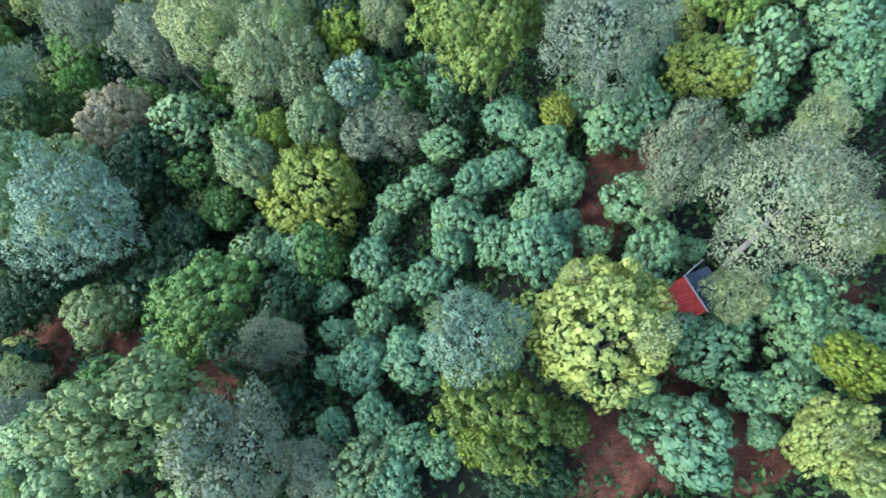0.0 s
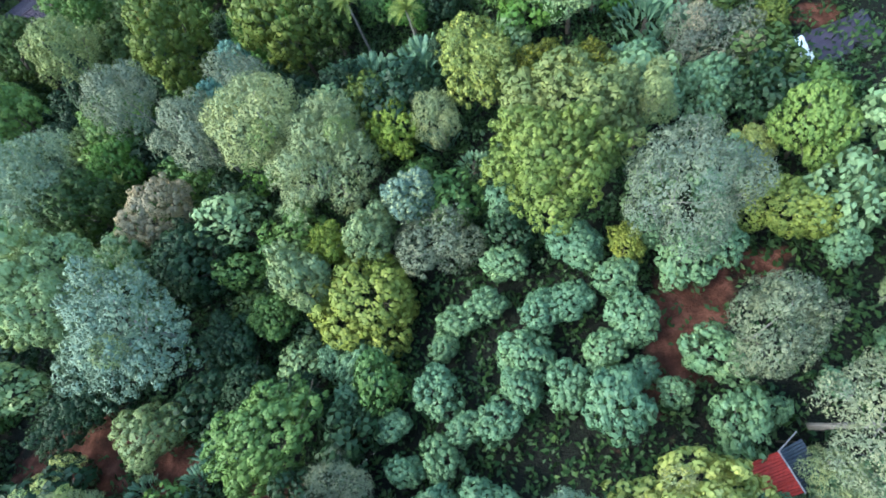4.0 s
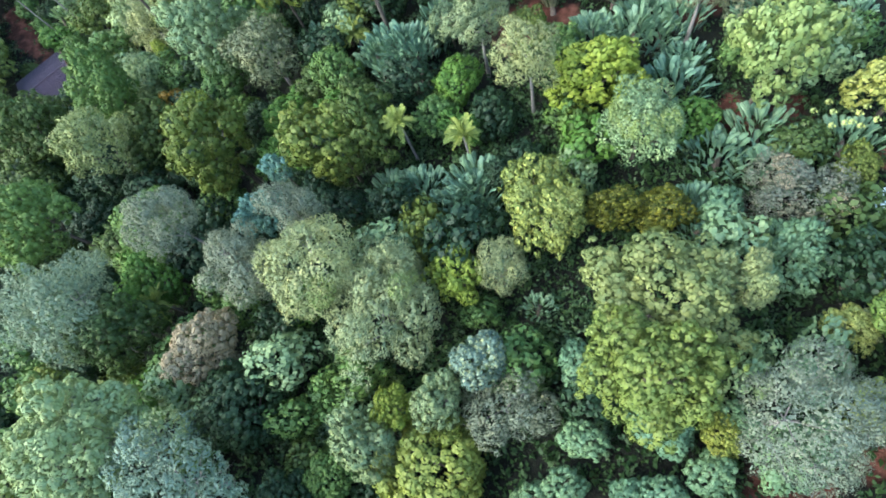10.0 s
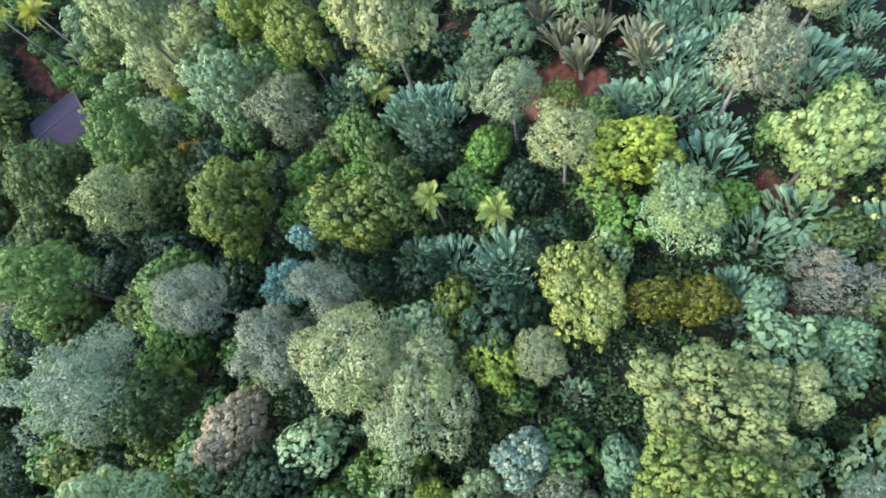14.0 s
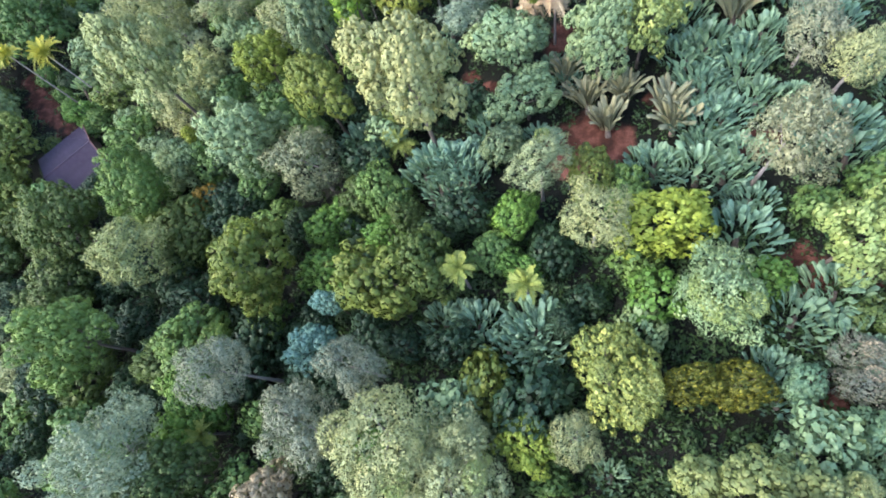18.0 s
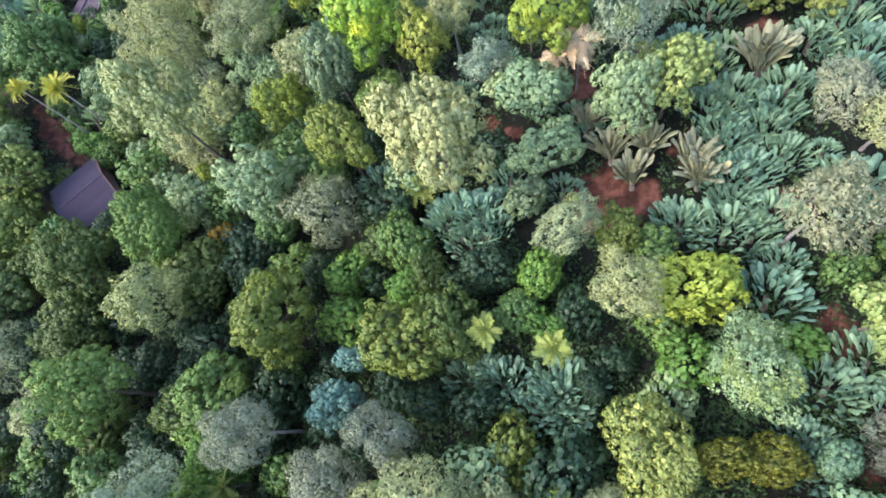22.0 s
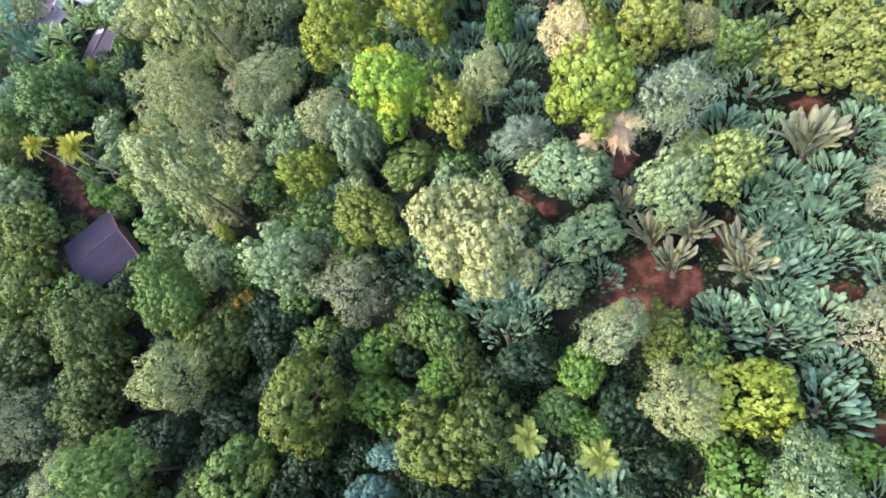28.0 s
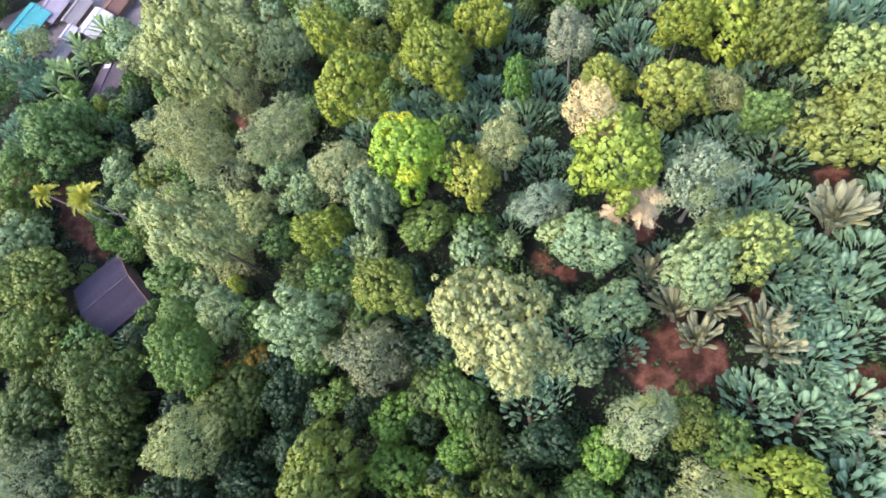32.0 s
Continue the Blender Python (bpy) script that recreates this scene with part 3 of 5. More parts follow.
# species: form, leaf, bark, label
SPECIES = {
    "yellow": ("dome", "yellow", BARK, "dense tree with an olive-yellow rounded crown"),
    "yellow_bright": ("dome", "yellow_bright", BARK, "dense tree with a bright yellow-green lumpy crown"),
    "yellow_dark": ("dome", "yellow_dark", BARK, "low dark tree speckled with yellow young leaves"),
    "yellow_green": ("dome", "yellow_green", BARK, "rounded tree with a fresh yellow-green crown"),
    "yellow_ochre": ("big", "yellow_ochre", BARK, "broad tree with a dull ochre-green crown"),
    "lime": ("dome", "lime", BARK, "rounded tree with light lime-green leaves"),
    "lime_bright": ("dome", "lime_bright", BARK, "bright lime-green tree with yellow shoots on top"),
    "lime_pale": ("dome", "lime_pale", BARK, "tree with a pale lime crown and yellowish tips"),
    "pale": ("rosette", "pale", BARK, "broad low tree with pale large-leaved rosettes"),
    "pale_green": ("big", "pale_green", BARK, "broad tree with a soft pale green crown"),
    "pale_coffee": ("rosette", "pale_coffee", BARK, "small tree with pale blue-green leaf rosettes"),
    "coffee": ("shrub", "coffee", BARK, "blue-green coffee shrub with small rounded tufts"),
    "coffee_pale": ("rosette", "coffee_pale", BARK, "small tree with greyish green glossy leaf tufts"),
    "teal": ("shrub", "teal", BARK, "small blue-teal shrub in the dark hollow"),
    "olive": ("dome", "olive", BARK, "rounded tree with an olive-green crown"),
    "olive_yellow": ("dome", "olive_yellow", BARK, "small rounded tree with yellowish olive leaves"),
    "olive_dark": ("dome", "olive_dark", BARK, "dark olive-green tree with a dense crown"),
    "olive_pale": ("big", "olive_pale", BARK, "tall tree with a pale olive spreading crown"),
    "big_olive": ("big", "broad_olive", BARK, "large spreading tree with deep lobes of light green"),
    "big_light": ("big", "lime_olive", BARK, "large tree with a light green many-lobed crown"),
    "green": ("dome", "green", BARK, "mid-green broadleaf tree in the thicket"),
    "bright_green": ("dome", "bright_green", BARK, "small fresh bright green bushy tree"),
    "dark": ("dome", "dark", BARK, "dark green understorey tree with shade put into its leaf colour"),
    "grey_green": ("airy", "grey_green", PALE_BARK, "feathery grey-green tree with a loose crown"),
    "blue_grey": ("airy", "blue_grey", PALE_BARK, "bluish grey tree with a loose feathery crown"),
    "blue_silver": ("airy", "blue_grey", PALE_BARK, "bluish silver feathery tree"),
    "silver": ("airy", "silver", PALE_BARK, "silvery grey tree with a thin feathery crown"),
    "pale_silver": ("airy", "silver", PALE_BARK, "small pale silver feathery tree"),
    "bare_silver": ("bare", "silver", PALE_BARK, "half-bare silvery tree with thin twigs"),
    "bare_grey": ("bare", "silver", PALE_BARK, "large half-bare grey tree with white boughs"),
    "silver_brown": ("airy", "silver_brown", PALE_BARK, "brownish grey feathery tree"),
    "brown": ("dome", "brown", BARK, "rounded tree with a withered brown crown"),
    "beige": ("airy", "beige", PALE_BARK, "tree with a beige-green flowering crown"),
    "purple_grey": ("airy", "purple_grey", BARK, "dull grey tree with reddish young leaves"),
    "cream": ("airy", "cream", PALE_BARK, "tree with cream-coloured feathery foliage"),
    "cream_big": ("big", "cream", BARK, "large tall tree with a cream-green crown"),
    "cream_pink": ("airy", "cream_pink", BARK, "straw-coloured flowering tree crown"),
    "thicket_green": ("bush", "green", BARK, "green understorey shrub in the thicket"),
    "thicket_dark": ("bush", "dark", BARK, "understorey shrub between the trees, darkened by shade put into its leaf colour"),
    "thicket_olive": ("bush", "olive_dark", BARK, "olive understorey shrub between the trees"),
    "thicket_grey": ("bush", "coffee_pale", BARK, "greyish green understorey shrub"),
    "thicket_bright": ("bush", "bright_green", BARK, "fresh green understorey shrub"),
    "young_green": ("sapling", "green", BARK, "slim mid-green tree in the understorey"),
    "young_dark": ("sapling", "dark", BARK, "slim green understorey tree, darkened by shade put into its leaf colour"),
    "young_olive": ("sapling", "olive", BARK, "slim olive-green tree in the understorey"),
    "young_grey": ("sapling", "coffee_pale", BARK, "slim greyish green tree in the understorey"),
    "young_pale": ("sapling", "pale_green", BARK, "slim pale green tree in the understorey"),
    "orange": ("bush", "orange", BARK, "shrub with orange withered leaves"),
    "mottled": ("rosette", "mottled", BARK, "dark tree mottled with pale leaf tufts"),
    "pale_olive": ("airy", "olive_pale", BARK, "small pale olive tree with a flat crown"),
    "spiky": ("rosette", "spiky", BARK, "dark green tree dotted with yellow-green leaf rosettes"),
    "flowering": ("bush", "dark", BARK, "dark shrub topped with pale yellow flower heads"),
    "tips": ("airy", "coffee_pale", BARK, "loose greyish green tree with bright lime tufts"),
}
count = 0
PLACED = []


def tree(kind, x, y, h, r):
    """A tree whose crown's middle stands h over the ground and whose crown is r wide from its middle."""
    global count
    count += 1
    form, leaf, bark, label = SPECIES[kind]
    rng = random.Random(count * 7 + 3)
    size, limit = WIDE.get(form, (form, 99))
    size = size if r > limit else form
    f = FORMS[size + "_near" if y < 33 and size + "_near" in FORMS else size]
    crown, boughs = f.made[rng.randrange(len(f.made))]
    shrub = form in ("shrub", "bush")
    base = tagged(new("coffee_shrub" if kind == "coffee" else "shrub" if shrub else "understorey_tree" if form == "sapling" else "tree"), label, "shrub" if shrub else "tree", group="coffee shrubs" if kind == "coffee" else "")
    top = site(x, y, h)
    base.location = foot_of(top)
    h = top.z - base.location.z
    base.rotation_euler = (0, 0, rng.uniform(0, 6.28))
    s = (0.93 if kind == "coffee" else 1.02) * r / f.radius
    tall = min(1.3, max(0.92, h / (1.9 * r))) * rng.uniform(0.96, 1.06)
    lean = (Matrix.Rotation(rng.uniform(-0.22, 0.22), 3, "X") @ Matrix.Rotation(rng.uniform(-0.22, 0.22), 3, "Y")).to_quaternion()
    m = Matrix.LocRotScale((0, 0, h - 0.85 * r * (tall - 1)), lean, (s * 1.06, s * rng.uniform(0.76, 1.0), s * tall))
    leafage = part("crown", crown, LEAF[leaf], base, m=m)
    for b in boughs:
        part("limb", b, bark, base, m=m)
    tufts, young, often = SHOOTS.get(kind, (0, "", 0))
    if rng.random() < often:
        for _ in range(tufts):
            way = Vector((rng.uniform(-1, 1), rng.uniform(-1, 1), rng.uniform(0.35, 1.1))).normalized() * 0.86
            k = r * rng.uniform(0.16, 0.3) / 0.7
            spray = part("young_shoot", FORMS["shoots"].made[rng.randrange(3)][0], LEAF[young], leafage, "lighter young shoots", Matrix.LocRotScale(way * f.radius, None, (k / s, k / s, k / s)))
            tagged(spray, kind="stuff")
    PLACED.append((x, y, r))
    low = max(0.3, h - r * (0.85 + 1.5 * max(0, tall - 1)))
    part("trunk", TRUNK[count % 3], bark, base, m=Matrix.LocRotScale((0, 0, -0.1), None, (0.05 * r + 0.03, 0.05 * r + 0.03, low + 0.1)))
    return base


# ---- enset: rosettes of broad upright leaves ----
def enset_leaf(name, bend, torn, seed):
    """A paddle leaf of unit length and width on a narrow stalk, ridged along its midrib, with a rounded tip and a torn edge, growing along +y."""
    rng = random.Random(seed)
    along = (0.0, 0.2, 0.42, 0.68, 0.88, 0.96, 1.0)
    rows = len(along) - 1
    verts, faces = [], []
    for u in along:
        w = 0.16 + 0.84 * smooth((u - 0.12) / 0.5)
        if u > 0.8:
            w *= math.sqrt(max(0.1, 1 - ((u - 0.8) / 0.215) ** 2))
        y, z = u * (1 - 0.1 * bend * u), -bend * 0.5 * u * u * u
        for q in (-1, -0.55, 0, 0.55, 1):
            edge = abs(q) == 1
            ww = 0.5 * w * (1 + (rng.uniform(-torn, torn) if edge else 0))
            verts.append((q * ww, y + (rng.uniform(-0.04, 0.02) if edge else 0), z + w * (0.07 * abs(q) - 0.13 * q * q)))
    for i in range(rows):
        for k in range(4):
            a = i * 5 + k
            faces.append((a, a + 1, a + 6, a + 5))
    return mesh_of(name, verts, faces)


ENSET_LEAVES = [enset_leaf("enset_leaf", (0.25, 0.45, 0.65, 0.9)[k % 4], 0.14, k) for k in range(8)]


def enset_heart(name, seed):
    """The crowded upright leaves in the middle of a plant, for a plant of unit radius."""
    rng = random.Random(seed)
    pieces = []
    for i in range(66):
        u = (i + 0.5) / 66
        length, wide = 0.52 * rng.uniform(0.75, 1.25), 0.16 * rng.uniform(0.85, 1.2)
        m = pose(0, 0, 0.42 * (1 - u) + rng.uniform(-0.05, 0.05), 0, 0, i * 137.5 + rng.uniform(-20, 20)) @ pose(0, 0.8 * math.sqrt(u), 0, 90 - 24 * u + rng.uniform(-8, 8), rng.uniform(-22, 22), 0) @ Matrix.Diagonal((wide, length, length, 1))
        me = ENSET_LEAVES[rng.randrange(8)]
        pieces.append(([m @ v.co for v in me.vertices], [tuple(p.vertices) for p in me.polygons]))
    return mesh_of(name, *joined(pieces))


ENSET_HEARTS = [enset_heart("heart_leaves", 200 + k) for k in range(5)]
ENSET_STEM = mesh_of("enset_stem", *tube([(0, 0, 0), (0, 0, 0.3), (0, 0, 0.7), (0, 0, 1.0)], (1.2, 1.0, 0.8, 0.55), 8))


def enset(x, y, r, kind=0, up=0.0):
    """A plant of broad leaves, r from its stem to the outer leaf tips; a wide clump is several plants. kind 1: drying, 2: with pale flower heads, 3: yellow-green banana."""
    global count
    if r > 3.0 and kind in (0, 1):
        k = 3 if r < 3.5 else 4 if r < 4 else 6
        turn = count * 1.7
        for i in range(k):
            a = turn + 2 * math.pi * i / k
            enset(x + math.cos(a) * r * 0.5, y + math.sin(a) * r * 0.5, r * (0.62, 0.56, 0.5, 0.48)[k - 3 if k < 6 else 3], kind, up)
        return
    count += 1
    rng = random.Random(count * 13)
    name, label = (
        ("enset_plant", "enset plant with blue-green broad upright leaves"),
        ("enset_plant", "enset plant with drying beige-green leaves"),
        ("flowering_plant", "blue-green large-leaved plant with yellow flower heads"),
        ("banana_plant", "banana plant with light yellow-green arching leaves"),
    )[kind]
    base = tagged(new(name), label, "plant", group="banana plants" if kind == 3 else "enset plants" if kind < 2 else "")
    base.matrix_basis = Matrix.Translation(site(x, y)) @ Matrix.Rotation(rng.uniform(-0.62, -0.36), 4, "X") @ Matrix.Rotation(rng.uniform(-0.12, 0.12), 4, "Y") @ Matrix.Rotation(rng.uniform(0, 6.28), 4, "Z")
    high = 0.3 * r + 0.5 if kind != 3 else 1.3 + 0.4 * r
    high += up
    part("stem", ENSET_STEM, BARK, base, m=Matrix.LocRotScale((0, 0, -0.1), None, (0.22, 0.22, high + 0.15)))
    mat = LEAF[("enset", "enset_dry", "enset", "banana")[kind]]
    if kind in (0, 2):
        part("heart_leaves", ENSET_HEARTS[rng.randrange(5)], mat, base, "crowded upright leaves", Matrix.LocRotScale((0, 0, 0.5 * (high - up) + up), None, (r, r, r)))
    n = (int(10 + 4.5 * r), 34, 14, 16)[kind]
    for i in range(n):
        u = (i + 0.5) / n
        if kind in (0, 2):
            tilt, foot, length = rng.uniform(60, 84), 0.82 * r, r * rng.uniform(0.4, 0.6)
            wide, rise = 0.165 * r * rng.uniform(0.85, 1.2), 0.3
        elif kind == 1:
            tilt, foot, length = 95 - 30 * u + rng.uniform(-6, 6), 0.25 * r * math.sqrt(u), r * rng.uniform(0.95, 1.3)
            wide, rise = 0.2 * r * rng.uniform(0.85, 1.2), 0.6
        else:
            tilt, foot, length = 90 - 68 * u + rng.uniform(-6, 6), 0.12 * r * u, r * rng.uniform(0.75, 1.0)
            wide, rise = (0.2 * length + 0.1) * rng.uniform(0.88, 1.15), 0.95 - 0.55 * u
        a = i * 137.5 + rng.uniform(-14, 14)
        m = pose(0, 0, up + (high - up) * rise, 0, 0, a) @ pose(0, foot, 0, tilt, rng.uniform(-18, 18), 0) @ Matrix.Diagonal((wide, length, length, 1))
        part("leaf", ENSET_LEAVES[rng.randrange(8)], mat, base, m=m)
    if kind == 2:
        for i in range(14):
            a, d = rng.uniform(0, 6.28), r * rng.uniform(0.3, 0.9)
            part("flower_head", FLOWER, LEAF["shoot_pale"], base, "pale yellow flower head", pose(math.cos(a) * d, math.sin(a) * d, high + r * rng.uniform(0.6, 1.0)))
    PLACED.append((x, y, r * 0.85))
    return base


def tuft(name, r, n, leaf, seed):
    rng = np.random.default_rng(seed)
    e = unit(rng.normal(size=(n, 3)) + (0, 0, 0.6))
    L = leaf * rng.uniform(0.7, 1.3, n)
    return leaves_mesh(name, e * r * 0.4, e + rng.normal(size=(n, 3)) * 0.3, unit(np.cross(e, rng.normal(size=(n, 3)))) + (0, 0, 0.8), L, L * 0.5)


FLOWER = tuft("flower_head", 0.2, 44, 0.14, 5)


# ---- palms ----
def frond_mesh(name, length, droop, seed, width=0.19):
    """A feather frond: a rib that rises and arches over, with leaflets on both sides."""
    rng = random.Random(seed)
    rib = []
    for i in range(8):
        u = i / 7
        rib.append(Vector((0, length * (u - 0.25 * droop * u * u), length * (0.35 * u - droop * u * u))))
    pieces = [tube(rib, [0.022 * length * (1 - 0.8 * i / 7) for i in range(8)], 4)]
    for i in range(20):
        u = 0.16 + 0.83 * i / 19
        p = rib[int(u * 7)].lerp(rib[min(7, int(u * 7) + 1)], u * 7 - int(u * 7))
        L = length * width * math.sin(math.pi * (0.2 + 0.7 * u)) * rng.uniform(0.8, 1.15)
        for s in (-1, 1):
            a = p + Vector((s * L, L * rng.uniform(0.7, 1.1), L * rng.uniform(-0.1, 0.3)))
            w = Vector((0, length * 0.022, 0.0))
            pieces.append(([p - w, p + w, p.lerp(a, 0.6) + w * 1.1 + Vector((0, 0, 0.06 * L)), a, p.lerp(a, 0.6) - w], [(0, 1, 2, 3, 4)]))
    return mesh_of(name, *joined(pieces))


FRONDS = [frond_mesh("frond", 1.0, d, 60 + k) for k, d in enumerate((0.2, 0.35, 0.55, 0.9))]
HANGING = [frond_mesh("dead_frond", 1.0, d, 70 + k, 0.2) for k, d in enumerate((0.6, 0.9, 1.2, 1.5))]


def palm(x, y, h, r, leaf="palm", label="slender palm with a yellow-green crown above the shrubs", lean=(0, 0), fronds=28):
    base = tagged(new("palm_tree"), label, "palm")
    tip = site(x, y, h)
    base.location = foot_of(tip)
    top = Vector((lean[0], lean[1], tip.z - base.location.z))
    pts = [Vector((0, 0, -0.1)), top * 0.35 + Vector((-lean[0] * 0.1, -lean[1] * 0.1, 0)), top * 0.7, top]
    part("trunk", mesh_of("palm_trunk", *tube(pts, (0.13, 0.1, 0.085, 0.09), 7)), PALE_BARK, base, "thin pale ringed trunk")
    rng = random.Random(int(h * 31))
    dead = leaf == "palm_dead"
    for i in range(fronds):
        u = (i + 0.5) / fronds
        size = r * rng.uniform(0.85, 1.15) * (0.8 + 0.3 * u)
        m = Matrix.Translation(top) @ pose(0, 0, 0, 0, 0, i * 137.5 + rng.uniform(-14, 14)) @ pose(0, 0, 0, (28 if dead else 72) - (100 if dead else 70) * u + rng.uniform(-9, 9), rng.uniform(-25, 25)) @ Matrix.Diagonal((size, size, size, 1))
        part("frond", (HANGING if dead else FRONDS)[min(3, int(u * 4))], LEAF[leaf], base, m=m)
    PLACED.append((x, y, 0.4 * r))
    return base


# ---- the ground sheet ----
BARE = []


def bare(x, y, r):
    BARE.append((x, y, r))


bare(0.1, 0.9, 2.2)
bare(-0.0, 11.0, 0.8)
bare(0.7, 12.6, 0.9)
bare(1.6, 14.2, 1.1)
bare(2.7, 15.1, 0.9)
bare(-32.0, 7.7, 2.7)
bare(-28.2, 6.8, 1.4)
bare(-23.6, 0.1, 1.3)
bare(-21.3, 5.1, 1.6)
bare(5.2, 1.3, 1.5)
bare(2.9, 3.3, 0.9)
bare(9.9, 7.0, 0.9)
bare(2.6, 14.6, 1.2)
bare(5.6, 16.6, 1.0)
bare(0.4, 13.7, 1.3)
bare(1.2, 15.4, 1.0)
bare(-18.0, 58.9, 0.9)
bare(-9.8, 60.7, 1.5)
bare(-6.6, 49.5, 2.0)
bare(-8.3, 51.1, 1.4)
bare(4.2, 38.1, 1.7)
bare(7.4, 38.1, 1.2)
bare(3.3, 30.3, 1.1)
bare(-78.2, 72.7, 1.4)
bare(-75.8, 69.9, 1.3)
bare(-80.6, 75.7, 1.3)
bare(-74.1, 68.0, 1.2)
bare(-9.6, 61.2, 1.4)
bare(-9.0, 49.9, 2.9)
bare(-6.3, 49.3, 1.6)
bare(-2.1, 53.7, 1.3)
bare(-16.0, 57.4, 0.8)
bare(7.7, 77.2, 1.8)
bare(5.2, 62.7, 1.2)
bare(3.7, 47.7, 1.3)
bare(-54.5, 103.8, 2.1)
bare(-56.5, 84.9, 1.7)
bare(-40.3, 76.1, 1.2)
bare(-88.8, 79.8, 1.8)
bare(-80.9, 77.0, 1.4)
bare(-76.9, 70.2, 1.4)
bare(12.1, 33.6, 0.9)
bare(12.6, 32.4, 0.8)
bare(-34.0, 7.7, 2.7)
bare(-37.7, 6.8, 2.2)
bare(-27.6, 7.3, 1.5)
bare(2.0, 14.1, 1.0)
bare(0.5, 11.2, 1.0)
bare(3.3, 15.9, 1.1)
bare(-20.7, 4.8, 1.6)
bare(-79.9, 73.8, 1.5)
bare(-77.7, 71.2, 1.5)
bare(-81.7, 76.1, 1.1)
bare(-79.2, 73.0, 1.3)


def build_ground():
    def axis(lo, hi, step):
        fine = np.arange(lo, hi + 0.01, step)
        far = np.array([15, 40, 90, 200, 450, 900, 1800, 3000.0])
        return np.concatenate((lo - far[::-1], fine, hi + far))
    xs, ys = axis(-110, 30, 0.7), axis(-20, 120, 0.7)
    verts, faces, plan = [], [], []
    for y in ys:
        for x in xs:
            dirt = 0.12 * noise.noise((x * 0.45, y * 0.45, 0)) + 0.05 * noise.noise((x * 1.7, y * 1.7, 4))
            nx, ny = min(30, max(-110, x)), min(120, max(-20, y))
            p, near = HILL @ Vector((x, y, ground_z(x, y) + dirt)), HILL @ Vector((nx, ny, ground_z(nx, ny) + dirt))
            p.z = near.z + (p.z - near.z) * math.exp(-math.hypot(x - nx, y - ny) / 80)
            verts.append(p)
            plan.append((x, y))
    w = len(xs)
    for j in range(len(ys) - 1):
        for i in range(w - 1):
            a = j * w + i
            faces.append((a, a + 1, a + w + 1, a + w))
    me = mesh_of("ground", verts, faces)
    me.polygons.foreach_set("use_smooth", [True] * len(faces))
    soil = me.attributes.new("trodden", "FLOAT", "POINT")
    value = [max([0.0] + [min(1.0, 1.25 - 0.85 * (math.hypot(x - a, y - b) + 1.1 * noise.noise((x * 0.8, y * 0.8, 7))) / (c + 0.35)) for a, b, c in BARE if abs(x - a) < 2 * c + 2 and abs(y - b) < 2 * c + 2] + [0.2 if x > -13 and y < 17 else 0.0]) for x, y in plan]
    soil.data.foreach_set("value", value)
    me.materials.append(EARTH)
    tagged(new("ground", me), "red laterite soil with litter and weeds", "ground", kind="structure")


build_ground()


def build_undergrowth():
    """Low weeds and seedlings all over the floor of the thicket, thin on the trodden earth."""
    rng = np.random.default_rng(77)
    n = 22000
    x, y = np.append(rng.uniform(-95, 16, 14000), rng.uniform(-36, 15, 8000)), np.append(rng.uniform(-5, 108, 14000), rng.uniform(-4, 44, 8000))
    keep = x > -52 - 0.85 * y
    for bx, by, br in BARE:
        keep &= ((x - bx) ** 2 + (y - by) ** 2 > (br * rng.uniform(0.6, 1.05, n)) ** 2) | (rng.random(n) < 0.3)
    coffee = (x > -13) & (y < 17)
    keep &= ~coffee | (rng.random(n) < 0.75)
    x, y = x[keep], y[keep]
    z = np.array([ground_z(a, b) for a, b in zip(x, y)])
    k, per = len(x), 7
    size = rng.uniform(0.25, 0.8, k)
    i = np.repeat(np.arange(k), per)
    e = unit(rng.normal(size=(k * per, 3)) * (1, 1, 0.6) + (0, 0, 0.7))
    pos = on_hill(np.stack((x, y, z), 1))[i] + e * (size[i] * rng.uniform(0.2, 1.0, k * per))[:, None]
    L = rng.uniform(0.18, 0.42, k * per) * (0.6 + size[i])
    me = leaves_mesh("undergrowth", pos, e + rng.normal(size=e.shape) * 0.5, e + (0, 0, 0.8), L, L * 0.5)
    me.materials.append(LEAF["weed"])
    tagged(new("undergrowth", me), "dark green weeds and seedlings on the forest floor", "undergrowth", kind="stuff")


build_undergrowth()

# ---- trees ----
tree("yellow_bright", 0.1, 4.9, 5.1, 2.66)
tree("blue_grey", -4.1, 4.5, 7.5, 1.73)
tree("olive", -3.8, 2.1, 5.0, 2.03)
tree("olive", -1.6, 1.8, 3.5, 0.94)
tree("dark", -3.2, 0.2, 3.0, 1.58)
tree("coffee", -8.5, 5.1, 1.3, 1.69)
tree("pale", -19.0, 2.2, 7.6, 3.00)
tree("bare_silver", -15.8, 6.2, 3.9, 1.67)
tree("silver", -15.0, 1.1, 5.7, 2.39)
tree("lime", -19.8, 8.5, 4.1, 2.89)
tree("blue_grey", -29.8, 15.0, 5.5, 4.14)
tree("pale_green", -36.5, 17.4, 7.7, 3.63)
tree("dark", -28.7, 20.2, 3.0, 2.97)
tree("pale_coffee", -19.4, 17.4, 5.7, 1.97)
tree("yellow", -17.6, 19.4, 5.4, 1.31)
tree("pale_coffee", -14.9, 19.8, 5.4, 1.52)
tree("mottled", -12.5, 21.9, 5.0, 1.62)
tree("silver", -11.6, 19.3, 2.7, 2.48)
tree("olive_yellow", -16.0, 16.4, 2.9, 3.1)
tree("silver", -28.4, 28.8, 7.3, 2.81)
tree("silver", -24.9, 32.3, 8.4, 2.13)
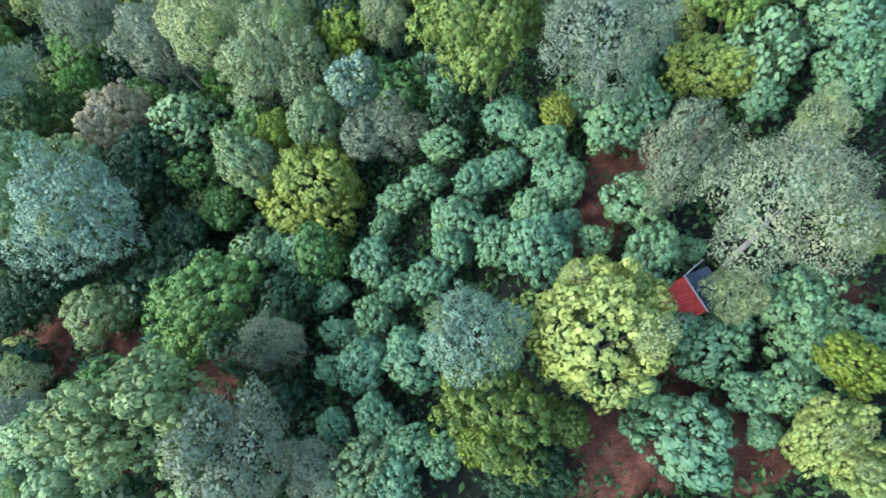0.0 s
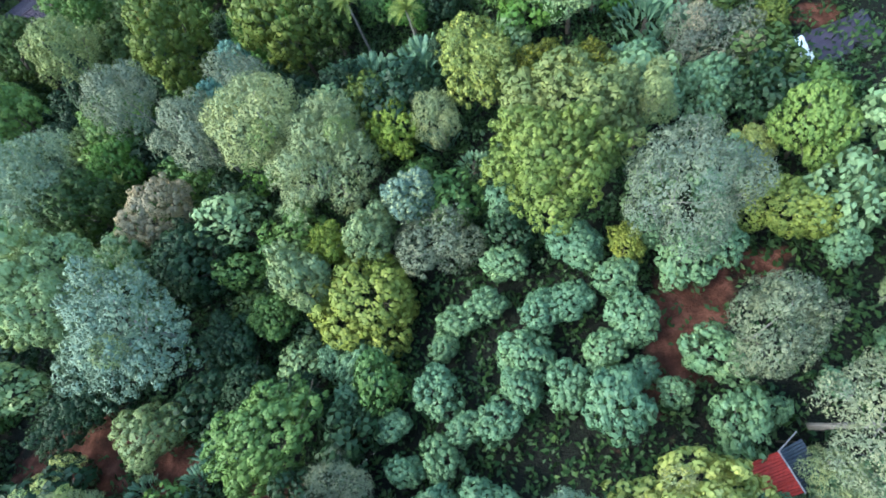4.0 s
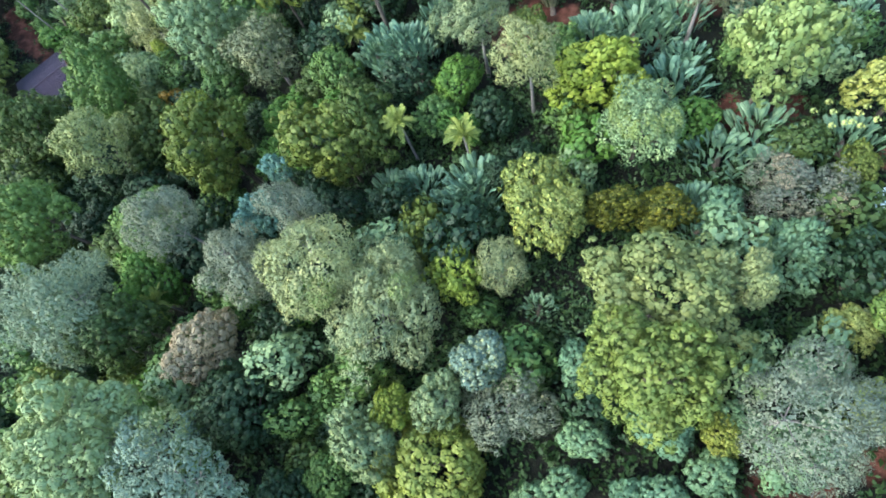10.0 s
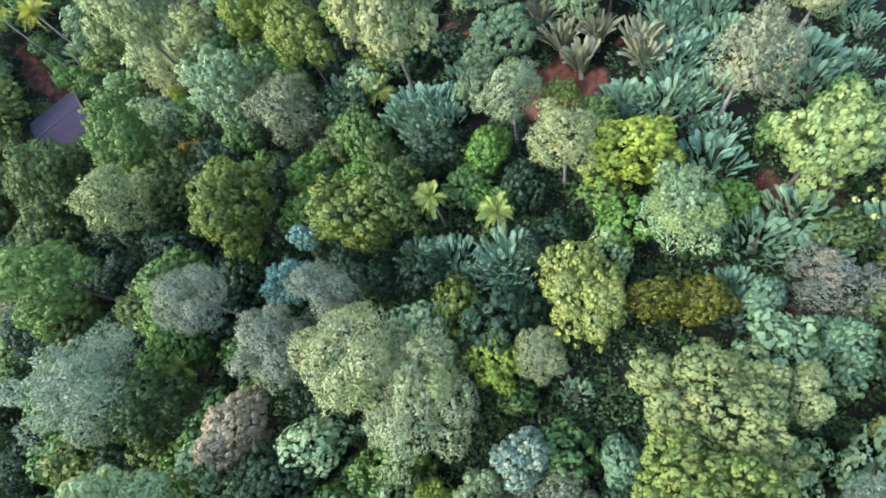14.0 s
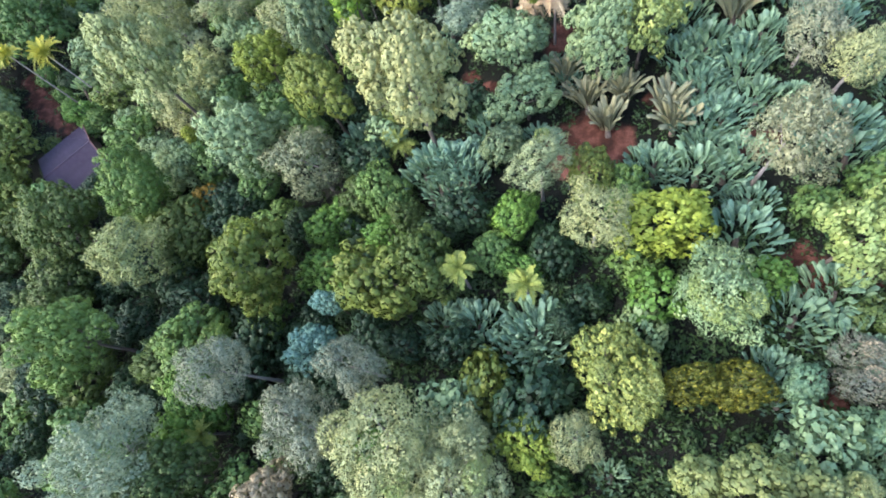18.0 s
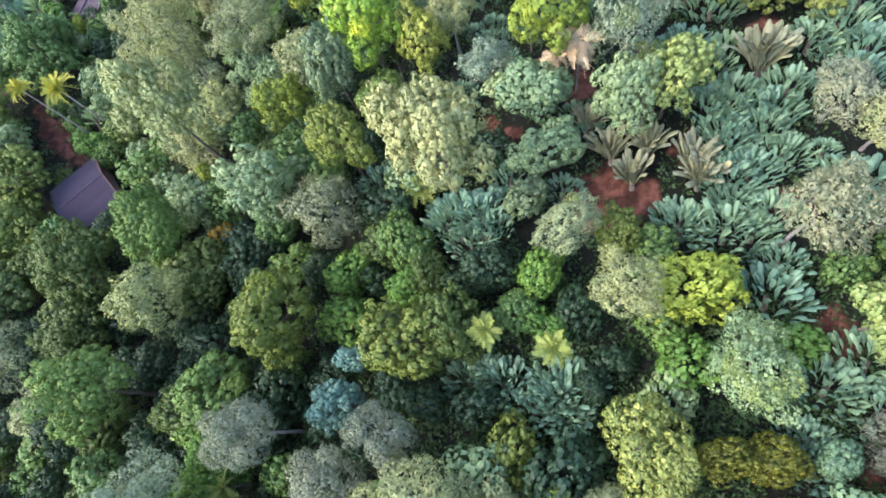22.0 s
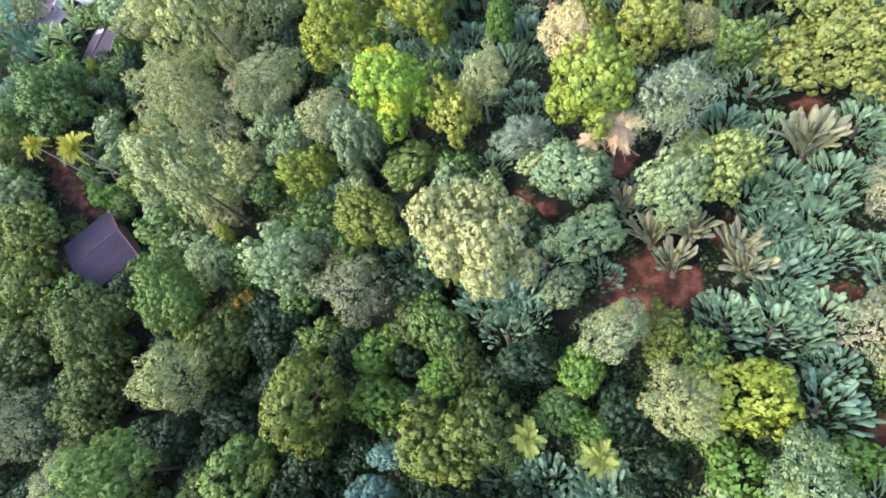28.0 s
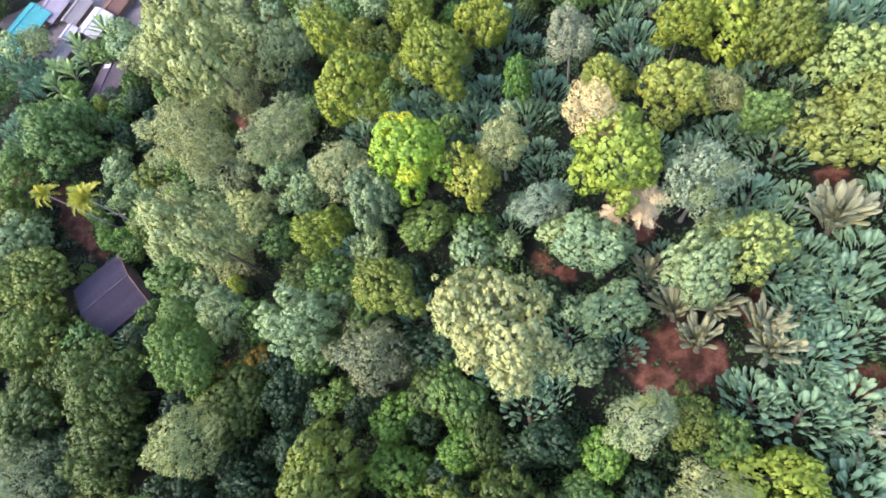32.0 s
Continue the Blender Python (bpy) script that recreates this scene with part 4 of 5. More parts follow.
tree("grey_green", -22.6, 27.6, 8.4, 3.10)
tree("grey_green", -18.8, 25.3, 5.6, 3.73)
tree("bare_silver", 1.7, 17.9, 7.9, 2.85)
tree("olive_yellow", 6.5, 18.6, 2.6, 1.90)
tree("beige", 4.2, 12.2, 5.2, 2.05)
tree("bare_grey", 6.3, 8.1, 7.9, 2.49)
tree("coffee", 7.4, 6.0, 1.7, 1.82)
tree("coffee", 4.3, 4.7, 1.2, 1.57)
tree("coffee", 2.7, 1.4, 1.7, 1.74)
tree("coffee", 2.5, 8.7, 2.2, 1.46)
tree("coffee", 2.2, 11.8, 1.7, 1.53)
tree("coffee", -2.3, 9.7, 2.5, 1.61)
tree("coffee", -6.4, 12.3, 1.4, 1.55)
tree("coffee", -4.4, 10.7, 1.8, 1.17)
tree("coffee", -6.7, 10.6, 1.8, 1.15)
tree("coffee", -1.1, 13.7, 1.5, 1.43)
tree("coffee", -1.6, 16.0, 1.9, 1.13)
tree("coffee", -3.9, 15.0, 1.8, 1.25)
tree("coffee", -5.5, 14.6, 1.7, 1.15)
tree("coffee", -3.4, 18.1, 1.9, 1.56)
tree("coffee", -7.3, 21.5, 1.9, 1.44)
tree("coffee", 2.0, 16.7, 1.9, 1.68)
tree("coffee", 3.6, 17.5, 1.9, 1.30)
tree("coffee", -7.4, 17.7, 1.7, 1.31)
tree("coffee", -8.7, 15.4, 1.6, 1.22)
tree("coffee", -10.4, 14.7, 1.6, 1.18)
tree("coffee", -11.3, 10.6, 1.8, 1.47)
tree("coffee", -8.0, 9.1, 1.8, 1.19)
tree("coffee", -9.7, 8.8, 1.6, 0.96)
tree("coffee", -10.8, 7.4, 1.8, 1.20)
tree("coffee", -12.8, 6.8, 1.6, 0.99)
tree("coffee", -11.0, 5.0, 1.8, 1.36)
tree("coffee", -12.9, 4.9, 1.5, 0.84)
tree("coffee", -10.2, 2.6, 1.7, 1.03)
tree("coffee", -12.3, 2.1, 1.6, 0.89)
tree("coffee", -8.4, 1.1, 1.8, 1.09)
tree("coffee", -6.8, 0.8, 1.7, 0.90)
tree("coffee", -9.4, 1.7, 1.6, 0.90)
tree("coffee", -16.2, 12.5, 1.7, 1.78)
tree("coffee", -16.8, 10.3, 1.6, 1.19)
tree("coffee", -13.8, 9.1, 1.6, 1.00)
tree("coffee", -18.4, 13.1, 1.6, 1.20)
tree("coffee", -2.6, 12.2, 1.7, 1.07)
tree("coffee", -1.0, 11.1, 1.6, 0.81)
tree("coffee", 0.3, 10.1, 1.5, 0.79)
tree("coffee", 5.2, 2.8, 1.8, 1.01)
tree("coffee", 6.4, 3.0, 1.8, 1.09)
tree("coffee", 7.7, 4.2, 1.8, 1.01)
tree("coffee", 5.4, 1.5, 1.5, 0.66)
tree("coffee", 9.4, 5.1, 1.8, 0.93)
tree("coffee", 0.9, 1.8, 1.4, 0.62)
tree("coffee", 1.3, 3.2, 1.5, 0.82)
tree("coffee", 3.2, 5.5, 1.7, 0.92)
tree("coffee", 5.1, 5.9, 1.7, 0.91)
tree("yellow", 8.3, 3.5, 3.5, 1.14)
tree("yellow_bright", 6.8, 1.2, 3.5, 1.32)
tree("yellow_bright", 7.7, 0.1, 3.5, 1.06)
tree("grey_green", 5.2, 6.5, 3.0, 1.13)
tree("coffee", 10.4, 20.1, 1.5, 1.44)
tree("coffee", 12.3, 16.8, 2.4, 1.85)
tree("coffee", 12.9, 19.9, 2.6, 1.61)
tree("lime", 8.5, 22.7, 3.4, 2.20)
tree("yellow_bright", 6.2, 22.9, 2.0, 1.24)
tree("grey_green", 10.3, 14.0, 3.0, 1.40)
tree("olive", 10.4, 8.8, 3.0, 1.18)
tree("coffee", 8.7, 16.5, 2.0, 1.07)
tree("coffee", 3.6, 20.1, 2.0, 1.14)
tree("olive_yellow", -0.9, 17.6, 2.4, 1.01)
tree("coffee", 0.2, 18.5, 2.0, 1.09)
tree("pale", -28.3, 8.8, 2.2, 1.85)
tree("pale_green", -26.0, -0.1, 3.0, 3.02)
tree("silver", -29.9, 2.0, 3.0, 2.05)
tree("silver", -12.4, 0.3, 2.4, 1.47)
tree("pale_coffee", -10.4, 0.1, 2.0, 1.50)
tree("coffee", -8.9, -0.4, 1.8, 1.18)
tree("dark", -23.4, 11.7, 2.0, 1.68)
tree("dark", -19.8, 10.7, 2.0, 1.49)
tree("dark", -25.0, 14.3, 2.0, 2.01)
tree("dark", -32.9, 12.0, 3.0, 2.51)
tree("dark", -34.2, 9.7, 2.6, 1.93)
tree("green", -22.3, 15.8, 2.6, 1.46)
tree("grey_green", -31.5, 4.4, 2.5, 1.73)
tree("brown", -31.6, 24.0, 5.2, 2.43)
tree("pale_silver", -34.6, 32.4, 10.9, 2.36)
tree("blue_silver", -42.9, 26.8, 10.4, 3.73)
tree("olive_dark", -39.8, 25.3, 6.6, 2.92)
tree("olive_dark", -45.4, 34.6, 4.5, 2.87)
tree("bright_green", -41.4, 31.1, 4.0, 2.88)
tree("olive_dark", -63.6, 42.3, 4.0, 3.69)
tree("lime", -52.5, 36.4, 11.1, 3.62)
tree("olive_dark", -64.0, 45.4, 4.0, 3.84)
tree("pale_olive", -48.8, 44.1, 9.3, 3.24)
tree("olive", -35.6, 41.8, 9.6, 3.49)
tree("olive", -23.4, 38.6, 7.1, 2.86)
tree("olive_dark", -20.5, 39.7, 6.1, 2.52)
tree("bright_green", -31.0, 42.1, 3.2, 2.72)
tree("spiky", -8.5, 31.1, 4.0, 2.94)
tree("yellow_dark", -4.3, 30.7, 3.2, 1.62)
tree("yellow_dark", -1.6, 30.7, 2.4, 1.62)
tree("yellow_green", -14.1, 27.5, 3.8, 1.68)
tree("grey_green", -11.1, 27.7, 4.2, 1.61)
tree("big_olive", -3.0, 23.9, 5.9, 3.51)
tree("big_light", -4.0, 20.0, 8.1, 2.73)
tree("olive_pale", 0.9, 24.5, 6.0, 1.68)
tree("purple_grey", 6.0, 30.8, 1.9, 2.58)
tree("coffee", 4.7, 27.1, 1.7, 2.07)
tree("coffee", 5.0, 27.5, 2.6, 1.51)
tree("tips", -2.1, 35.8, 4.8, 2.79)
tree("yellow_green", -4.2, 41.2, 3.0, 2.95)
tree("cream", -8.3, 40.7, 7.9, 2.24)
tree("grey_green", -11.7, 45.2, 7.2, 2.39)
tree("olive", -8.6, 45.5, 4.0, 1.78)
tree("lime_pale", 5.5, 37.7, 7.7, 2.46)
tree("beige", 2.8, 44.1, 7.7, 2.58)
tree("silver_brown", -32.3, 51.4, 6.9, 3.05)
tree("pale_green", -38.1, 54.0, 8.8, 3.26)
tree("olive_pale", -48.3, 61.9, 14.8, 3.9)
tree("green", -52.0, 52.2, 8.7, 3.66)
tree("dark", -49.2, 44.9, 2.1, 2.82)
tree("yellow", -37.3, 62.4, 8.0, 2.35)
tree("olive", -29.8, 55.7, 9.3, 2.56)
tree("olive_dark", -27.4, 48.6, 3.1, 2.4)
tree("cream_big", -19.6, 50.4, 13.7, 3.84)
tree("pale_coffee", -14.9, 49.6, 3.4, 1.55)
tree("coffee_pale", -12.6, 53.3, 3.4, 2.45)
tree("bright_green", -14.2, 43.3, 3.0, 1.99)
tree("green", -42.9, 35.8, 5.0, 3.41)
tree("bright_green", -42.6, 28.5, 4.0, 2.26)
tree("dark", -60.4, 33.6, 4.0, 3.03)
tree("olive_dark", -57.0, 34.3, 4.0, 3.26)
tree("grey_green", -65.3, 35.8, 4.0, 2.99)
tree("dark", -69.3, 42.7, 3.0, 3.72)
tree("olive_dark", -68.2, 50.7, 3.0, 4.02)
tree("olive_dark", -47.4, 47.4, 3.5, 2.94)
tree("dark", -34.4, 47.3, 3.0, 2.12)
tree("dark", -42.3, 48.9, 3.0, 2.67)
tree("green", -16.1, 40.7, 3.0, 1.64)
tree("bright_green", -14.0, 39.5, 2.5, 1.53)
tree("olive", -74.4, 56.7, 3.0, 3.54)
tree("olive", -82.6, 71.4, 3.0, 2.6)
tree("coffee_pale", -52.7, 58.7, 3.0, 2.29)
tree("grey_green", -52.8, 65.0, 3.4, 3.94)
tree("green", -38.8, 52.9, 3.2, 2.77)
tree("grey_green", -37.2, 70.0, 4.0, 3.12)
tree("olive_pale", -49.4, 68.1, 4.0, 3.12)
tree("grey_green", -54.6, 75.1, 4.0, 3.49)
tree("dark", -29.4, 39.1, 3.0, 1.43)
tree("green", -37.3, 39.3, 3.5, 2.26)
tree("dark", -52.9, 39.6, 3.4, 2.23)
tree("coffee", 1.7, 30.5, 2.0, 1.29)
tree("grey_green", -18.1, 26.9, 6.0, 2.32)
tree("teal", -30.1, 34.7, 5.8, 1.95)
tree("teal", -28.3, 37.7, 7.5, 1.09)
tree("dark", -11.4, 35.3, 2.0, 1.14)
tree("bright_green", -24.6, 43.6, 4.2, 2.0)
tree("dark", -20.1, 43.5, 3.0, 1.76)
tree("green", -6.4, 43.9, 3.0, 1.56)
tree("grey_green", 9.2, 51.0, 4.0, 2.20)
tree("silver", 7.2, 53.8, 4.0, 2.37)
tree("tips", -4.2, 57.9, 4.0, 2.37)
tree("grey_green", -55.3, 77.3, 10.4, 4.5)
tree("grey_green", -44.5, 75.5, 7.2, 3.8)
tree("olive_pale", -52.5, 84.4, 16.0, 5.0)
tree("olive_pale", -47.1, 88.6, 5.0, 3.77)
tree("olive_pale", -56.7, 97.3, 5.0, 3.64)
tree("yellow", -37.3, 84.2, 10.1, 2.30)
tree("olive_yellow", -36.0, 87.1, 4.0, 2.17)
tree("yellow", -33.6, 75.5, 10.3, 3.03)
tree("yellow", -25.7, 77.6, 8.5, 3.08)
tree("yellow", -21.5, 82.0, 6.0, 2.42)
tree("yellow", -28.8, 86.4, 6.0, 2.34)
tree("tips", -24.7, 79.0, 4.0, 2.12)
tree("bright_green", -18.4, 75.2, 5.2, 1.73)
tree("pale_silver", -13.5, 76.5, 7.3, 2.39)
tree("olive_yellow", -11.0, 73.2, 5.0, 2.01)
tree("olive_yellow", -5.9, 70.6, 5.2, 2.49)
tree("yellow_green", -0.5, 77.5, 2.7, 3.51)
tree("yellow", -4.4, 76.7, 6.0, 2.09)
tree("lime", 0.4, 67.9, 4.4, 1.73)
tree("cream", -2.5, 70.2, 4.0, 1.90)
tree("lime_pale", 6.6, 70.3, 5.0, 2.60)
tree("yellow_ochre", 6.9, 65.4, 3.3, 4.33)
tree("olive", 2.8, 75.0, 6.0, 2.62)
tree("yellow_green", -11.2, 63.1, 9.8, 3.17)
tree("cream_pink", -12.7, 65.4, 11.8, 2.15)
tree("blue_grey", -5.7, 60.7, 8.0, 2.87)
tree("lime_bright", -27.4, 66.5, 10.3, 3.14)
tree("olive_yellow", -22.8, 64.9, 7.0, 2.34)
tree("grey_green", -20.0, 67.2, 7.4, 2.32)
tree("pale_coffee", -31.2, 63.8, 9.2, 2.49)
tree("lime", -27.5, 62.7, 3.4, 2.46)
tree("blue_silver", -17.2, 62.4, 4.0, 2.34)
tree("coffee_pale", -13.4, 58.6, 4.2, 2.8)
tree("pale_green", -6.7, 55.1, 6.6, 2.52)
tree("lime_pale", -3.4, 56.2, 6.2, 2.05)
tree("big_light", -76.1, 55.8, 4.5, 3.59)
tree("olive_dark", -73.4, 46.7, 4.1, 3.34)
tree("olive_dark", -61.8, 49.5, 7.7, 4.41)
# these two far trees take lighter leaves, which put distance haze into their colour
tree("green", -78.4, 81.8, 5.0, 5.32)
tree("pale_green", -82.0, 67.6, 4.6, 3.9)
tree("olive_dark", -48.4, 48.9, 3.5, 3.44)
tree("coffee_pale", -51.9, 57.3, 3.0, 3.03)
tree("coffee_pale", -49.6, 67.5, 3.0, 3.17)
tree("olive", -56.3, 80.5, 4.0, 2.81)
tree("grey_green", -53.8, 86.6, 4.0, 3.58)
tree("coffee_pale", -46.2, 74.3, 3.4, 2.95)
tree("olive_pale", -54.1, 93.1, 5.0, 3.66)
tree("olive_pale", -68.8, 94.8, 5.0, 3.74)
tree("olive", 3.1, 73.9, 5.0, 2.12)
tree("green", 5.6, 73.6, 3.0, 1.81)
tree("big_light", -77.4, 62.5, 5.0, 3.98)
tree("green", -57.5, 57.9, 3.0, 2.89)
tree("dark", -63.4, 46.0, 3.4, 2.98)
tree("olive_dark", -71.3, 52.1, 3.4, 2.53)
tree("bright_green", -31.2, 46.3, 4.0, 2.23)
tree("green", -37.2, 48.5, 3.0, 1.87)
tree("green", -25.1, 47.7, 4.0, 2.49)
tree("olive_dark", -22.8, 44.3, 4.0, 1.80)
tree("grey_green", -72.8, 40.6, 5.0, 4.61)
tree("coffee_pale", -80.8, 70.2, 2.6, 1.9)
tree("bright_green", -69.7, 68.5, 2.4, 1.97)
tree("green", -67.6, 67.3, 2.0, 1.68)
tree("lime", -84.6, 76.7, 4.0, 3.07)
tree("coffee_pale", -58.6, 58.2, 3.0, 2.28)
tree("olive_dark", -74.8, 50.3, 3.4, 2.77)
tree("flowering", -34.1, 4.8, 1.7, 2.30)

# ---- enset plants ----
enset(4.1, 34.3, 3.47, 0)
enset(0.4, 40.2, 2.61, 0)
enset(-13.3, 35.0, 2.49, 0)
enset(-17.6, 35.4, 2.15, 0)
enset(-20.0, 46.8, 3.19, 0, 2.2)
enset(-17.3, 49.6, 2.01, 0)
enset(-28.8, 54.9, 2.21, 0)
enset(-21.9, 50.3, 1.91, 0)
enset(-6.7, 52.2, 3.23, 1)
enset(-2.5, 51.2, 2.17, 1)
enset(-9.8, 56.0, 1.83, 1)
enset(2.0, 51.6, 3.57, 0)
enset(-0.3, 49.2, 2.26, 0)
enset(-1.3, 45.3, 2.58, 0)
enset(-4.0, 46.6, 2.10, 0)
enset(1.8, 46.1, 2.16, 0)
enset(7.6, 47.3, 2.77, 0)
enset(8.0, 45.1, 2.33, 0)
enset(-1.9, 59.0, 2.05, 0)
enset(4.2, 59.0, 2.32, 1)
enset(-0.4, 55.6, 2.31, 0)
enset(0.5, 29.9, 1.75, 0)
enset(-0.6, 37.6, 1.30, 0)
enset(-13.4, 33.9, 2.29, 0)
enset(-15.5, 33.7, 1.86, 0)
enset(-20.4, 36.1, 1.92, 0)
enset(0.6, 29.6, 1.33, 0)
enset(-9.5, 25.5, 1.04, 0)
enset(-11.8, 27.9, 1.24, 0)
enset(-26.2, 77.2, 2.77, 0)
enset(-23.2, 73.7, 2.42, 0)
enset(-29.7, 76.9, 2.83, 0)
enset(-32.7, 77.2, 2.42, 0)
enset(-18.2, 73.0, 2.44, 0)
enset(-16.5, 75.7, 2.35, 0)
enset(-20.6, 82.1, 2.64, 0)
enset(-19.3, 85.0, 2.55, 0)
enset(-7.9, 79.6, 2.19, 0)
enset(-7.3, 76.5, 2.04, 0)
enset(-8.6, 82.2, 2.14, 0)
enset(1.8, 73.9, 2.46, 0)
enset(-0.3, 67.6, 2.28, 0)
enset(1.3, 65.5, 2.48, 0)
enset(-2.3, 67.8, 2.03, 0)
enset(-1.3, 61.9, 2.27, 0)
enset(-0.0, 59.8, 2.12, 0)
enset(3.7, 58.9, 2.71, 1)
enset(1.3, 56.5, 2.29, 0)
enset(3.3, 54.4, 2.45, 0)
enset(0.3, 53.4, 2.00, 0)
enset(-1.0, 50.7, 1.81, 0)
enset(5.1, 56.3, 2.23, 0)
enset(-2.2, 49.8, 2.12, 1)
enset(-4.0, 46.0, 2.07, 0)
enset(-0.4, 47.2, 2.04, 0)
enset(0.5, 45.2, 1.84, 0)
enset(1.7, 42.7, 1.77, 0)
enset(-9.6, 55.4, 1.57, 0)
enset(-16.3, 52.4, 1.96, 0)
enset(-20.8, 48.2, 2.32, 0, 2.2)
enset(-18.2, 50.1, 2.04, 0)
enset(-39.0, 72.4, 2.83, 0)
enset(-42.1, 72.5, 2.52, 0)
enset(-36.4, 62.1, 2.25, 0)
enset(-4.6, 66.6, 1.95, 0)
enset(10.3, 76.8, 2.77, 0)
enset(7.9, 76.9, 2.34, 0)
enset(-36.2, 75.8, 2.46, 0)
enset(-22.0, 77.0, 2.24, 0)
enset(-24.4, 75.6, 2.25, 0)
enset(-27.4, 74.9, 2.29, 0)
enset(-22.8, 70.7, 1.94, 0)
enset(-20.4, 62.1, 1.69, 0)
enset(-87.9, 86.2, 4.21, 0)
enset(-84.4, 85.2, 3.56, 0)
enset(-89.2, 95.0, 3.58, 0)
enset(4.2, 66.3, 1.93, 0)
enset(1.6, 75.2, 2.20, 0)
enset(0.4, 31.3, 1.56, 0)
enset(-24.7, 7.4, 1.32, 0)
enset(-23.5, 8.8, 1.14, 0)
enset(-25.5, 6.0, 1.10, 0)
enset(1.1, 31.5, 1.31, 0)
enset(-28.9, 5.5, 0.98, 0)
enset(-26.6, 14.2, 1.27, 0)
enset(9.3, 34.1, 2.00, 2)
tree("flowering", -34.2, 6.6, 1.3, 1.5)
enset(-18.4, 36.4, 1.64, 0)
enset(-13.6, 34.6, 1.83, 0)
enset(-13.4, 32.8, 1.50, 0)

tree("yellow_bright", 12.3, 36.2, 4.2, 2.6)
tree("yellow_bright", 14.6, 34.0, 3.2, 1.8)
tree("olive", 9.3, 32.3, 1.6, 1.3)
tree("yellow_green", -50.3, 60.5, 4.0, 0.95)
tree("yellow_green", -63.4, 57.6, 3.0, 1.1)

enset(9.7, 61.3, 2.3, 0)
enset(7.4, 60.4, 2.1, 0)
enset(10.9, 59.0, 2.2, 0)
enset(9.5, 56.6, 2.2, 0)
enset(11.6, 63.4, 2.2, 0)
enset(-12.2, 50.6, 1.6, 0)
enset(-17.7, 46.1, 1.7, 0, 2.2)

# ---- palms ----
palm(-17.9, 38.8, 5.9, 1.35)
palm(-13.5, 37.5, 4.5, 1.5)
palm(-65.1, 69.1, 12.2, 2.2, "palm_yellow", "tall slender palm with a bright yellow crown")
palm(-71.3, 70.5, 11.5, 1.6, "palm_yellow", "tall slender palm with a bright yellow crown")
palm(-39.9, 28.7, 4.0, 1.7, "palm", "low palm with upright yellow-green fronds", fronds=22)
palm(-24.2, 52.6, 2.6, 1.9, "palm", "low palm with upright yellow-green fronds", fronds=24)
palm(-9.6, 60.4, 6.6, 2.2, "palm_dead", "dead palm with drooping straw-coloured fronds", fronds=36)
palm(-11.6, 60.4, 5.4, 1.7, "palm_dead", "dead palm with drooping straw-coloured fronds", fronds=18)
tree("orange", -46.5, 51.9, 3.2, 1.6)
tree("orange", -50.0, 51.0, 2.4, 1.5)
enset(-83.4, 99.5, 2.6, 3)
enset(-82.0, 96.8, 2.3, 3)
enset(-83.2, 94.4, 2.7, 3)
enset(-85.2, 92.4, 2.5, 3)
enset(-80.0, 102.2, 2.9, 3)
enset(-81.7, 89.9, 2.0, 3)
enset(-86.0, 95.8, 2.0, 3)
tree("olive_pale", -88.6, 100.1, 3.2, 2.1)
tree("yellow_green", -77.2, 89.4, 2.5, 1.15)
tree("olive_dark", -99.0, 110.6, 3.0, 3.4)
tree("olive", -100.5, 104.6, 3.0, 2.8)
enset(-94.0, 97.6, 2.6, 0)
enset(-72.0, 72.5, 2.0, 3)
enset(-90.8, 96.2, 2.6, 0)
enset(-88.0, 92.8, 2.6, 0)
enset(-66.5, 56.5, 1.9, 0)


# ---- understorey between the trees ----
def thicket():
    """Young trees first, then shrubs, wherever the larger plants and the trodden earth leave room."""
    rng = random.Random(9)
    for goal, small in ((235, False), (235, True)):
        made = 0
        for _ in range(9000):
            if made >= goal:
                break
            x, y = rng.uniform(-92, 13), rng.uniform(-3, 104)
            if x < -50 - 0.8 * y:
                continue
            coffee, grove = x > -14 and y < 18, (x > -11 and 43 < y < 72) or (x > -23 and 64 < y < 84)
            r = rng.uniform(1.1, 2.0) if small else rng.uniform(1.5, 2.5)
            if coffee:
                r = rng.uniform(0.7, 1.1)
            if any((x - a) ** 2 + (y - b) ** 2 < (0.74 * c + 0.45 * r) ** 2 for a, b, c in PLACED):
                continue
            if any((x - a) ** 2 + (y - b) ** 2 < (c + 0.7 * r) ** 2 for a, b, c in BARE) or math.hypot(x + 9.0, y - 26.4) < 2.3 + 0.5 * r:
                continue
            if coffee:
                if small and rng.random() < 0.2:
                    tree("coffee", x, y, 1.2 * r, r)
                continue
            if grove:
                enset(x, y, rng.uniform(1.0, 1.3) if small else rng.uniform(1.35, 1.75))
                continue
            # plants in the hollow get the dark leaf, which paints the valley's shade
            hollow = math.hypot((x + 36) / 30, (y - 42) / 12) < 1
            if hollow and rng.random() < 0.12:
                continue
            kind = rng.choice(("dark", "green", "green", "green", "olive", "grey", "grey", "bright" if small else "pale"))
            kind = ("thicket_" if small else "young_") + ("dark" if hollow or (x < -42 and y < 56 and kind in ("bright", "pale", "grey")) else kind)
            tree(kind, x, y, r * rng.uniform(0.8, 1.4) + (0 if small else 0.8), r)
            made += 1


